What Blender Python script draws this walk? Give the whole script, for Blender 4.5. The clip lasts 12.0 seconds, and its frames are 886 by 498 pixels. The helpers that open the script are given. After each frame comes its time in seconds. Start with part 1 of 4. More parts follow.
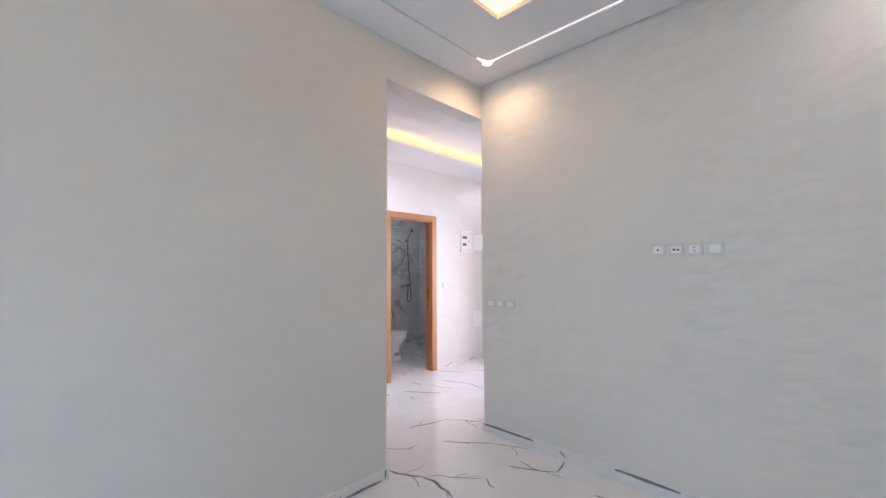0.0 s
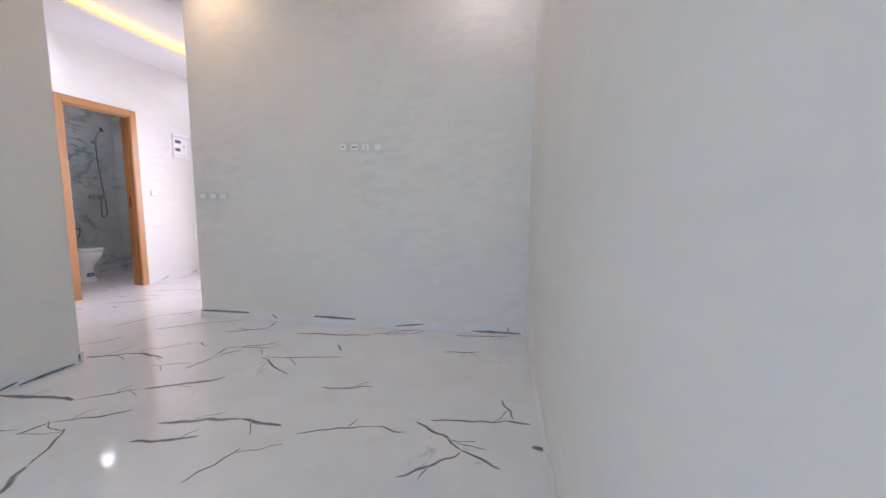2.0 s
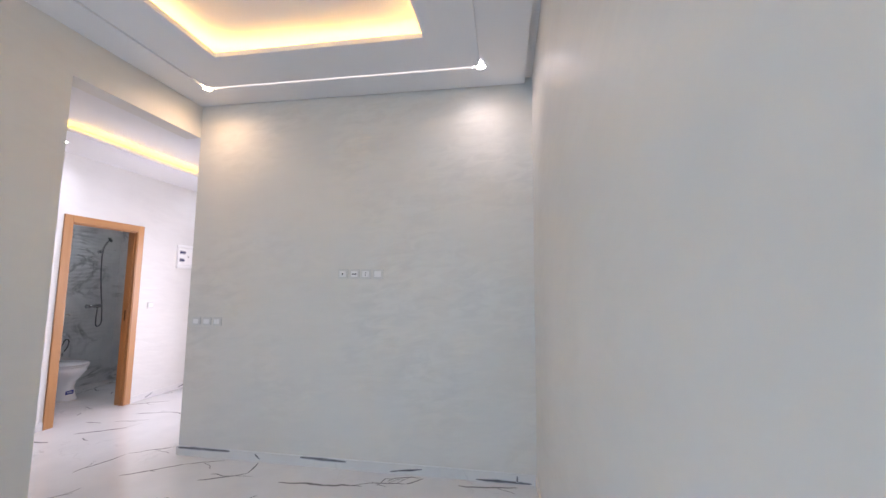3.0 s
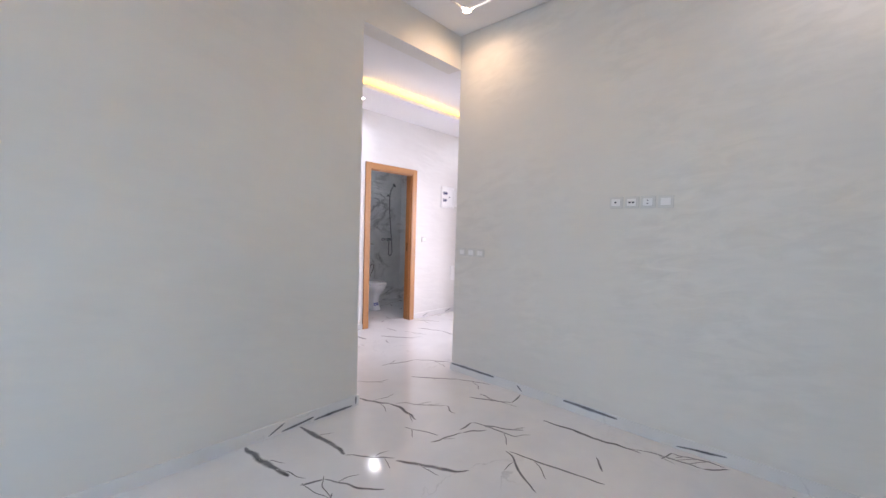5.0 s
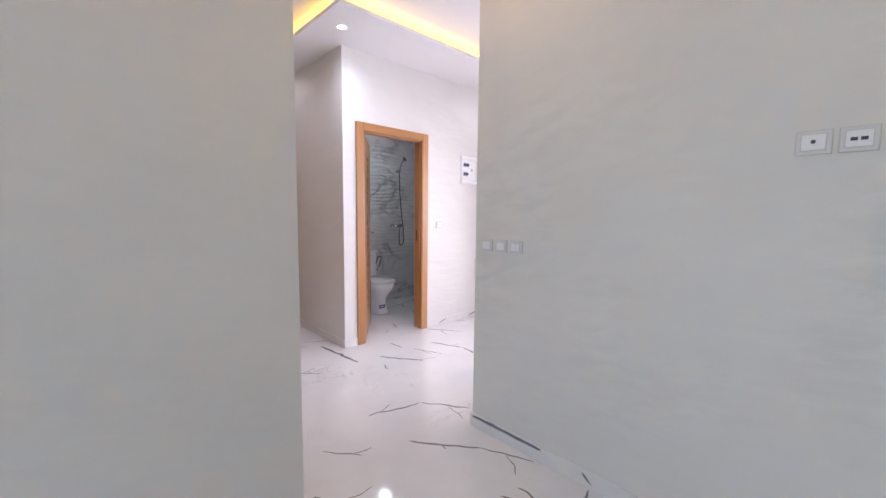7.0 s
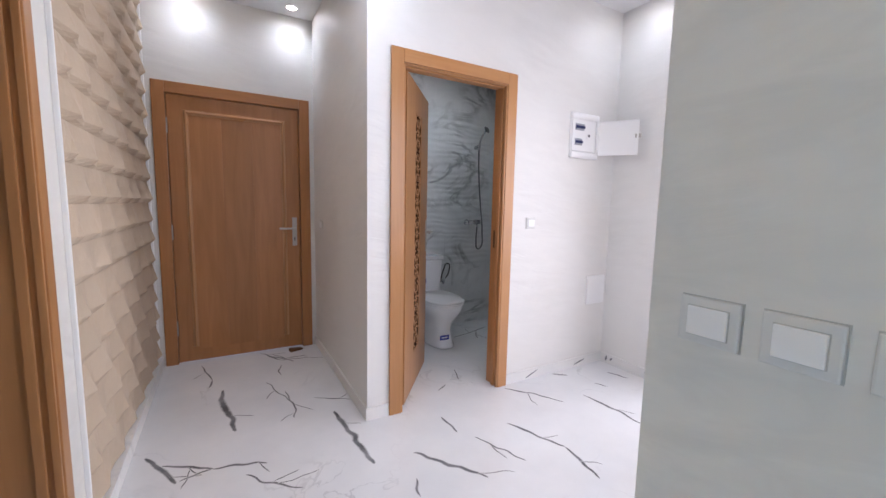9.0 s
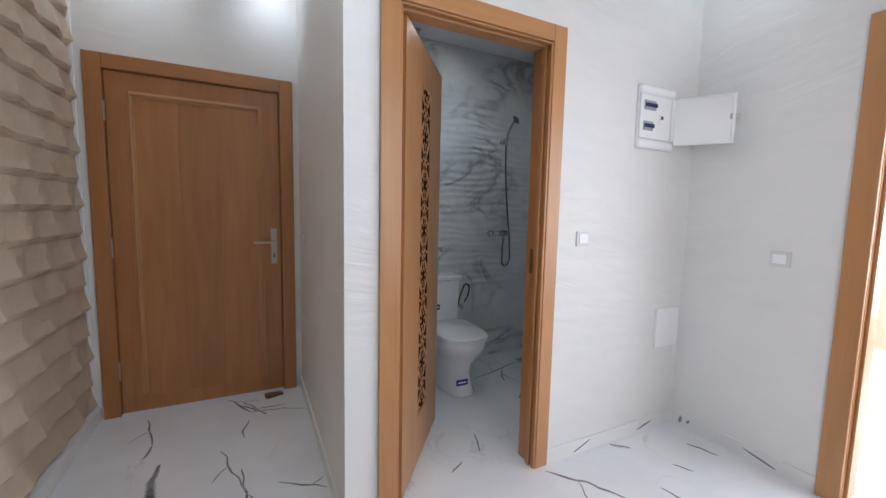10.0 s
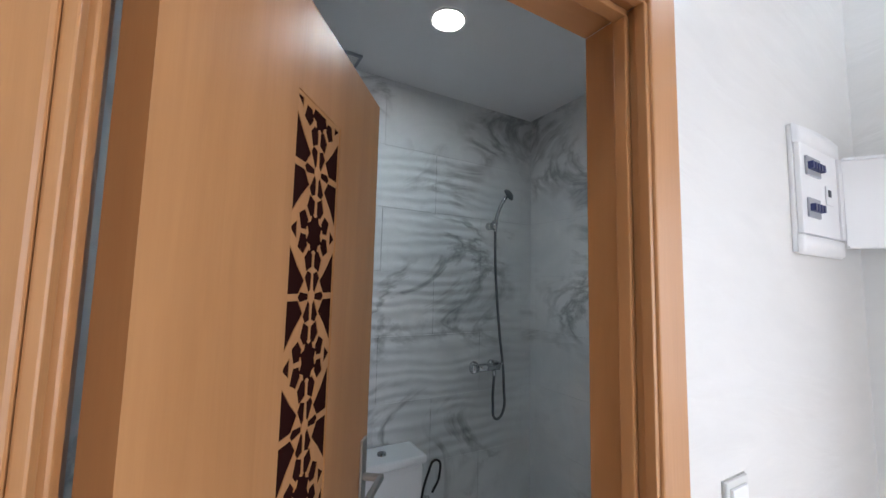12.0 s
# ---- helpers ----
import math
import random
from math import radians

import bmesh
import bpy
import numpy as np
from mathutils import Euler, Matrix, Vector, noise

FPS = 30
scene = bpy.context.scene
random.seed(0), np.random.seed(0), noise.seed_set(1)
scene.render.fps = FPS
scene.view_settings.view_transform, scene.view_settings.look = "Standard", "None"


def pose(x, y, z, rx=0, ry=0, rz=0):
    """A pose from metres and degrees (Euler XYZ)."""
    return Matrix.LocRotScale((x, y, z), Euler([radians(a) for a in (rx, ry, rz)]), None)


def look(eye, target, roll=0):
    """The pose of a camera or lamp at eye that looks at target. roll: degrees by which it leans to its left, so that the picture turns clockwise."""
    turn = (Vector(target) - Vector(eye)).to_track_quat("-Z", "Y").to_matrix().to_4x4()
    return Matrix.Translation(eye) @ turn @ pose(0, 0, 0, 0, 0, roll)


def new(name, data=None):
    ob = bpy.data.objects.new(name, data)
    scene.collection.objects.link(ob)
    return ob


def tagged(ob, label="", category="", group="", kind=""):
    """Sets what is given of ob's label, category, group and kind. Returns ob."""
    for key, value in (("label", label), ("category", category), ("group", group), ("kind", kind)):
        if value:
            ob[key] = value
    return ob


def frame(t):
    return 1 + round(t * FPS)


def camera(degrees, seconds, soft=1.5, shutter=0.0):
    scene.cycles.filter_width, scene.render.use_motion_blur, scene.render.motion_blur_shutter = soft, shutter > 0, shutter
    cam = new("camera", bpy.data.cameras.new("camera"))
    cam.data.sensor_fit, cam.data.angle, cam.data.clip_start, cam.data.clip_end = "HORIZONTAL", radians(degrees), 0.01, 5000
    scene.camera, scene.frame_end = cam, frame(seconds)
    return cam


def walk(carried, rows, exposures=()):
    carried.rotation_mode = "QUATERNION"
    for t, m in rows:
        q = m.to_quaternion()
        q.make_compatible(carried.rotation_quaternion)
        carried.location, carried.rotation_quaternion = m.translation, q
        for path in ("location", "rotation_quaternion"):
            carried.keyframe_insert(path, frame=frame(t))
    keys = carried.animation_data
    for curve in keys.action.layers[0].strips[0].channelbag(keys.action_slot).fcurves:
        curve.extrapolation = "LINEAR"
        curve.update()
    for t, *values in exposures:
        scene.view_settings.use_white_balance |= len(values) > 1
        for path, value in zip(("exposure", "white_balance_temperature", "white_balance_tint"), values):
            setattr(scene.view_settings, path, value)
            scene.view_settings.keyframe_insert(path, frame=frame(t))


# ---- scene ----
cam = camera(97.6, 12.0)
PATH = [
    (0, (0.009, 0.154, 1.408), (1.441, 1.548, 1.503), -0.3),
    (0.5, (-0.225, -0.092, 1.43), (1.552, 0.828, 1.463), -0.7),
    (1, (-0.349, -0.328, 1.404), (1.567, 0.242, 1.348), -1.0),
    (1.5, (-0.375, -0.396, 1.222), (1.576, -0.003, 1.022), -0.5),
    (2, (-0.414, -0.426, 1.067), (1.549, -0.129, 0.828), 0.5),
    (2.5, (-0.354, -0.444, 1.228), (1.63, -0.2, 1.195), 0.8),
    (3, (-0.3, -0.423, 1.409), (1.665, -0.107, 1.605), 0.5),
    (3.5, (-0.325, -0.324, 1.548), (1.539, 0.32, 1.883), 0.4),
    (5.5, (0.189, 0.107, 1.243), (1.607, 1.506, 1.063), 1.5),
    (6, (0.42, 0.283, 1.243), (1.855, 1.658, 1.023), 1.2),
    (6.5, (0.733, 0.515, 1.272), (2.148, 1.916, 1.083), 0.6),
    (7, (1.007, 0.777, 1.275), (2.377, 2.222, 1.095), 0.6),
    (8.8, (1.975, 1.817, 1.272), (3.018, 3.505, 1.038), 1.1),
    (9, (2.107, 1.918, 1.256), (3.087, 3.648, 1.038), 1.2),
    (9.2, (2.205, 2.035, 1.262), (3.152, 3.782, 1.036), 1.2),
    (9.5, (2.333, 2.228, 1.28), (3.25, 3.99, 1.048), 1.2),
    (10, (2.493, 2.563, 1.272), (3.38, 4.346, 1.081), 1.2),
    (10.5, (2.655, 2.91, 1.351), (3.542, 4.701, 1.275), 1.4),
    (11, (2.802, 3.177, 1.485), (3.738, 4.941, 1.599), 1.8),
    (11.5, (2.955, 3.402, 1.606), (3.945, 5.118, 1.885), 1.4),
    (12, (3.121, 3.61, 1.539), (4.113, 5.337, 1.722), 1.3),
]
EXPOSURES = [(0.0, 0.21, 6600, 25), (7.2, 0.26, 6600, 26), (8.8, 0.13, 6450, 20), (9.5, 0.0, 6450, 17), (10.0, -0.15, 6330, 12), (10.5, -0.05, 6330, 12), (11.0, 0.06, 6400, 14), (12.0, 0.13, 6350, 12)]
walk(cam, [(row[0], look(*row[1:])) for row in PATH], EXPOSURES)

# world, sun and large lights
world = bpy.data.worlds.new("sky")
scene.world = world
world.use_nodes = True
wn = world.node_tree.nodes
sky = wn.new("ShaderNodeTexSky")
sky.sky_type = "NISHITA"
sky.sun_disc = False
sky.sun_elevation = radians(40)
sky.sun_rotation = radians(79)
wn["Background"].inputs["Strength"].default_value = 0.12
world.node_tree.links.new(sky.outputs["Color"], wn["Background"].inputs["Color"])

sun_data = bpy.data.lights.new("sun", "SUN")
sun_data.energy, sun_data.angle, sun_data.color = 4.0, radians(0.5), (1.0, 0.95, 0.87)
sun = new("sun", sun_data)
sun.matrix_world = look((15, 3, 13), (0, 0, 0))


def window_light(name, eye, target, w, h, power, colour):
    data = bpy.data.lights.new(name, "AREA")
    data.shape, data.size, data.size_y, data.energy, data.color = "RECTANGLE", w, h, power, colour
    ob = new(name, data)
    ob.matrix_world = look(eye, target)
    return ob


window_light("living_window_daylight", (-2.58, 0.95, 1.0), (0, 0.9, 0.45), 2.2, 1.2, 37, (0.56, 0.815, 1.0))
window_light("bright_room_daylight", (6.2, 1.37, 1.45), (5.4, 3.4, 1.2), 2.2, 2.0, 105, (0.88, 0.92, 1.0))
window_light("bright_room_daylight", (8.08, 1.92, 1.45), (5, 2.7, 1.2), 1.0, 2.0, 105, (0.86, 0.93, 1.0))
# Fill lamp added before a blank wall; no window is built in the side room
window_light("side_room_fill", (-0.55, 3.15, 1.5), (1.5, 3.15, 1.2), 0.9, 1.1, 4, (0.9, 0.95, 1.0))
window_light("hall_window_daylight", (3.45, 2.14, 1.5), (2.9, 4.0, 1.1), 1.0, 1.4, 16, (0.86, 0.90, 1.0))


P_WARM, P_SPOT, P_HALL, P_ENTRY, P_BATH = 14.0, 9.0, 25.0, 6.0, 11.0     # downlights, watts


# ---- materials ----
def material(name, base=(0.8, 0.8, 0.8), rough=0.5, metal=0.0):
    m = bpy.data.materials.new(name)
    m.use_nodes = True
    b = m.node_tree.nodes["Principled BSDF"]
    b.inputs["Base Color"].default_value = (*base, 1)
    b.inputs["Roughness"].default_value = rough
    b.inputs["Metallic"].default_value = metal
    return m


def node(m, kind, **values):
    n = m.node_tree.nodes.new(kind)
    for key, value in values.items():
        if key in n.inputs:
            n.inputs[key].default_value = value
    return n


def link(m, a, b):
    m.node_tree.links.new(a, b)


def bsdf(m):
    return m.node_tree.nodes["Principled BSDF"]


def place(m, scale=(1, 1, 1)):
    """World position, scaled."""
    g = m.node_tree.nodes.new("ShaderNodeNewGeometry")
    mp = node(m, "ShaderNodeMapping", Scale=scale)
    link(m, g.outputs["Position"], mp.inputs["Vector"])
    return mp.outputs["Vector"]


def own(m, scale=(1, 1, 1)):
    """The object's own coordinates, scaled, shifted at random from object to object."""
    t = m.node_tree.nodes.new("ShaderNodeTexCoord")
    info = m.node_tree.nodes.new("ShaderNodeObjectInfo")
    mul = m.node_tree.nodes.new("ShaderNodeMath")
    mul.operation = "MULTIPLY"
    mul.inputs[1].default_value = 37.0
    link(m, info.outputs["Random"], mul.inputs[0])
    add = m.node_tree.nodes.new("ShaderNodeVectorMath")
    add.operation = "ADD"
    link(m, t.outputs["Object"], add.inputs[0])
    link(m, mul.outputs[0], add.inputs[1])
    mp = node(m, "ShaderNodeMapping", Scale=scale)
    link(m, add.outputs[0], mp.inputs["Vector"])
    return mp.outputs["Vector"]


def noise_tex(m, vec, scale, detail=3.0, rough=0.5, distortion=0.0):
    n = node(m, "ShaderNodeTexNoise", Scale=scale, Detail=detail, Roughness=rough, Distortion=distortion)
    link(m, vec, n.inputs["Vector"])
    return n.outputs["Fac"]


def ramp(m, fac, stops):
    r = m.node_tree.nodes.new("ShaderNodeValToRGB")
    e = r.color_ramp.elements
    while len(e) < len(stops):
        e.new(0.5)
    for el, (pos, col) in zip(e, stops):
        el.position = pos
        el.color = (*col, 1) if len(col) == 3 else col
    link(m, fac, r.inputs["Fac"])
    return r.outputs["Color"]


def mix(m, fac, a, b, kind="MIX"):
    n = m.node_tree.nodes.new("ShaderNodeMix")
    n.data_type, n.blend_type = "RGBA", kind
    for sock, val in ((n.inputs["Factor"], fac), (n.inputs[6], a), (n.inputs[7], b)):
        if isinstance(val, (int, float)):
            sock.default_value = val
        elif isinstance(val, tuple):
            sock.default_value = (*val, 1)
        else:
            link(m, val, sock)
    return n.outputs[2]


def math_node(m, op, a, b=0.0, c=0.0):
    n = m.node_tree.nodes.new("ShaderNodeMath")
    n.operation = op
    for sock, val in zip(n.inputs, (a, b, c)):
        if isinstance(val, (int, float)):
            sock.default_value = val
        else:
            link(m, val, sock)
    return n.outputs[0]


def bump(m, height, strength, distance):
    n = node(m, "ShaderNodeBump", Strength=strength, Distance=distance)
    link(m, height, n.inputs["Height"])
    link(m, n.outputs["Normal"], bsdf(m).inputs["Normal"])


def plaster(name, light, dark, relief_depth=0.3, wisps=0.5, rough=0.5):
    """Trowelled stucco: a smooth ground with soft slanting strokes gathered in patches."""
    m = material(name, rough=rough)
    tilt = node(m, "ShaderNodeMapping", Rotation=(radians(9), radians(-9), 0))
    link(m, place(m), tilt.inputs["Vector"])
    stretch = node(m, "ShaderNodeMapping", Scale=(1.6, 1.6, 7.0))
    link(m, tilt.outputs["Vector"], stretch.inputs["Vector"])
    stroke = noise_tex(m, stretch.outputs["Vector"], 1.5, 4, 0.55, 0.9)
    patch = noise_tex(m, place(m), 0.85, 3)
    gate = math_node(m, "MINIMUM", math_node(m, "MAXIMUM", math_node(m, "MULTIPLY_ADD", patch, 4.0, -1.5), 0.15), 1.0)
    cloud = ramp(m, noise_tex(m, place(m, (1, 1, 1.6)), 1.1, 4, 0.6, 0.4), [(0.3, dark), (0.66, light)])
    worn = mix(m, math_node(m, "MULTIPLY", stroke, gate), cloud, tuple(0.93 * c for c in dark))
    wisp_map = node(m, "ShaderNodeMapping", Scale=(5.0, 5.0, 16.0))
    link(m, tilt.outputs["Vector"], wisp_map.inputs["Vector"])
    wisp = noise_tex(m, wisp_map.outputs["Vector"], 1.0, 4, 0.6, 0.7)
    spread = math_node(m, "MINIMUM", math_node(m, "MAXIMUM", math_node(m, "MULTIPLY_ADD", noise_tex(m, place(m), 1.6, 2), 3.5, -1.2), 0.1), 1.0)
    pale = ramp(m, wisp, [(0.36, tuple(0.91 * c for c in dark)), (0.6, tuple(1.03 * c for c in light))])
    worn = mix(m, math_node(m, "MULTIPLY", spread, wisps), worn, pale)
    link(m, worn, bsdf(m).inputs["Base Color"])
    wave = node(m, "ShaderNodeTexWave", Scale=3.6, Distortion=8.0, Detail=2.0)
    wave.wave_type, wave.bands_direction = "BANDS", "Z"
    wave.inputs["Detail Scale"].default_value = 0.8
    link(m, place(m, (0.35, 0.35, 1.0)), wave.inputs["Vector"])
    relief_map = math_node(m, "MULTIPLY", math_node(m, "ADD", stroke, math_node(m, "MULTIPLY", wave.outputs["Fac"], 0.10)), gate)
    bump(m, relief_map, relief_depth, 0.016)
    link(m, math_node(m, "MULTIPLY_ADD", stroke, 0.2, rough - 0.1), bsdf(m).inputs["Roughness"])
    return m


M_WALL = plaster("stucco_wall", (0.79, 0.772, 0.728), (0.75, 0.733, 0.69), 0.22)
M_WALL_PLAIN = plaster("smooth_stucco_wall", (0.79, 0.772, 0.728), (0.75, 0.733, 0.69), 0.14, 0.14)
# Same stucco as the living room, whitened to carry the hall's stronger light
M_WALL_HALL = plaster("hall_lit_stucco_wall", (0.81, 0.80, 0.78), (0.78, 0.77, 0.748), 0.36, 0.2)
M_CREAM = plaster("cream_wall", (0.80, 0.68, 0.53), (0.77, 0.65, 0.50), 0.06, 0.1)
M_CEIL = material("ceiling_paint", (0.84, 0.84, 0.85), 0.7)
bump(M_CEIL, noise_tex(M_CEIL, place(M_CEIL), 14, 3), 0.05, 0.01)


def wood(name, light, dark, across):
    m = material(name, rough=0.38)
    grain = tuple(1.2 if a == across else 14.0 for a in "xyz")
    v = own(m, grain)
    big = noise_tex(m, v, 1.0, 5, 0.6, 0.8)
    fine = noise_tex(m, own(m, tuple(6.0 if a == across else 160.0 for a in "xyz")), 1.0, 3, 0.6)
    col = ramp(m, big, [(0.3, dark), (0.7, light)])
    col = mix(m, math_node(m, "MULTIPLY", fine, 0.22), col, tuple(0.72 * c for c in dark))
    info = m.node_tree.nodes.new("ShaderNodeObjectInfo")
    tone = math_node(m, "MULTIPLY_ADD", info.outputs["Random"], 0.13, 0.935)
    board = m.node_tree.nodes.new("ShaderNodeCombineColor")
    for k in range(3):
        link(m, tone, board.inputs[k])
    col = mix(m, 1.0, col, board.outputs[0], "MULTIPLY")
    link(m, col, bsdf(m).inputs["Base Color"])
    bump(m, fine, 0.08, 0.003)
    bsdf(m).inputs["Coat Weight"].default_value = 0.25
    bsdf(m).inputs["Coat Roughness"].default_value = 0.25
    return m


M_WOOD = wood("varnished_wood_upright", (0.535, 0.262, 0.105), (0.435, 0.2, 0.074), "z")
M_WOOD_X = wood("varnished_wood_level_x", (0.535, 0.262, 0.105), (0.435, 0.2, 0.074), "x")
# marble: broad veins at their places as inlaid ribbons, over a faint random veining
VEINS_NEAR_OPENING = [
    (1.73, 2.36, 1.83, 2.13, 2.2), (1.83, 2.13, 1.8, 1.82, 2.2), (2.32, 2.42, 2.55, 2.09, 1.6), (2.55, 2.09, 2.68, 1.83, 0.8),
    (2.34, 1.79, 2.5, 1.5, 1.5), (2.5, 1.5, 2.68, 1.52, 1.2), (2.45, 1.77, 2.45, 1.6, 1), (1.67, 1.55, 1.89, 1.48, 1.2),
    (1.89, 1.48, 2.03, 1.4, 1.2), (1.91, 1.52, 2.04, 1.52, 1.3), (2.04, 1.52, 2.19, 1.22, 1.3), (2.07, 1.46, 2.11, 1.21, 1.1),
    (2.41, 1.2, 2.47, 0.59, 2.2), (1.86, 2.1, 2.1, 1.82, 0.9), (1.68, 1.8, 1.77, 1.58, 0.8), (2.28, 2.78, 2.63, 2.7, 1.3),
    (2.63, 2.7, 2.82, 2.42, 1.3), (1.9, 2.64, 2.05, 2.48, 0.8), (2.1, 1.82, 2.06, 1.69, 0.9)]
VEINS_LIVING = [
    (0.87, 2.27, 0.9, 1.84, 3.6), (1.21, 2.27, 1.24, 1.81, 3.2), (1.24, 1.81, 1.39, 1.57, 1), (1.38, 1.55, 1.61, 1.21, 2.4),
    (0.92, 1.72, 1.03, 1.69, 1.3), (1.03, 1.69, 1.19, 1.41, 1.3), (1.92, 1.18, 1.72, 0.86, 1.2), (1.93, 1.16, 2.02, 0.64, 1.2),
    (2.24, 0.77, 2.12, 0.7, 1.2), (1.1, 1.18, 1.22, 0.82, 2.4), (1.22, 0.82, 1.19, 0.59, 2.4), (0.95, 1.18, 1.04, 0.91, 2.0),
    (0.78, 0.76, 1.0, 0.66, 1), (1.14, 0.49, 1.27, 0.16, 0.9), (1.59, 0.58, 1.64, 0.29, 1.6), (2.24, -0.03, 2.26, -0.3, 1.4)]
VEINS_CORNER = [
    (1.27, 0.16, 1.23, -0.01, 0.9), (1.33, -0.04, 1.14, -0.27, 1.4), (1.14, -0.27, 1.06, -0.45, 1.4), (1.14, -0.27, 0.94, -0.04, 1.2),
    (1.35, -0.1, 1.42, -0.47, 1.5), (1.42, -0.47, 1.39, -0.59, 1.5), (1.21, -0.58, 1.21, -0.64, 3), (1.62, -0.45, 1.43, -0.51, 1),
    (0.62, 1.35, 0.76, 1.44, 2.6), (0.76, 1.44, 1.0, 1.58, 1), (2.5, 0.62, 2.56, 0.3, 1.2), (2.56, 0.3, 2.66, 0.18, 1.3), (2.66, 0.2, 2.62, 0.46, 1.0), (2.62, 0.46, 2.5, 0.5, 0.9),
    (2.6, -0.08, 2.62, -0.5, 1.8), (0.2, 1.1, 0.55, 0.7, 2.2), (-0.4, 1.6, 0.1, 1.3, 2.0), (-1.2, 0.9, -0.7, 0.4, 2.4)]
VEINS_HALL = [
    (2.06, 4.79, 2.11, 4.22, 3.6), (2.66, 4.19, 2.71, 3.61, 3.2), (1.74, 4.17, 1.88, 3.89, 2.2), (1.81, 4.06, 2.02, 3.92, 1.5),
    (2.02, 3.92, 2.25, 3.86, 1.5), (1.89, 3.9, 2.02, 3.92, 1), (2.15, 3.81, 2.37, 3.6, 1), (2.91, 3.6, 3.14, 3.27, 2.2),
    (3.52, 3.6, 3.64, 3.27, 1.7), (3.64, 3.27, 3.6, 3.02, 1.7), (3.27, 3.57, 3.4, 3.29, 0.9), (3.79, 3.96, 4.0, 3.62, 1.4),
    (4.2, 3.63, 4.22, 3.21, 1.7), (4.67, 3.8, 4.72, 3.66, 1.4), (4.26, 3.98, 4.34, 3.9, 1.3), (3.2, 3.83, 3.19, 3.65, 1.2),
    (2.85, 3.42, 2.81, 3.31, 1.1)]
VEINS_ENTRY_AND_BATH = [
    (4.0, 5.0, 4.55, 5.17, 1.0), (4.3, 5.09, 4.2, 4.9, 0.9), (4.13, 4.62, 4.22, 4.68, 1.4), (2.42, 4.59, 2.43, 4.22, 0.9), (2.4, 5.29, 2.56, 5.1, 1.4),
    (2.34, 5.39, 2.47, 5.16, 1.3), (2.47, 5.16, 2.67, 5.13, 1.2), (2.42, 5.32, 2.55, 5.1, 0.9), (2.46, 5.06, 2.43, 4.87, 0.7), (1.93, 5.31, 1.99, 4.99, 0.8), (1.99, 4.99, 1.97, 4.87, 1.3), (2.33, 4.79, 2.43, 4.41, 0.7), (2.57, 4.4, 2.79, 4.3, 0.8), (4.26, 3.97, 4.33, 3.9, 1.3), (4.4, 3.71, 4.45, 3.63, 1.1), (3.64, 4.37, 3.56, 4.22, 0.8), (3.35, 4.13, 3.43, 4.2, 0.9)]
VEINS_SKIRT_TV = [
    ((2.689, 2.28, 0.060), (2.689, 1.8, 0.066), 1.5), ((2.689, 1.185, 0.064), (2.689, 0.8, 0.060), 1.5), ((2.689, 1.58, 0.06), (2.689, 1.53, 0.02), 0.9),
    ((2.689, 0.45, 0.015), (2.689, 0.2, 0.05), 0.9), ((2.689, -0.2, 0.012), (2.689, -0.6, 0.012), 1.3), ((2.689, -0.5, 0.012), (2.689, -0.5, 0.06), 0.8)]
VEINS_SKIRT_OPENING = [
    ((1.0, 2.274, 0.01), (1.1, 2.274, 0.06), 0.8), ((1.08, 2.274, 0.01), (1.3, 2.274, 0.03), 0.9), ((1.3, 2.274, 0.01), (1.6, 2.274, 0.010), 1.2), ((1.628, 2.274, 0.01), (1.628, 2.274, 0.07), 1.2)]


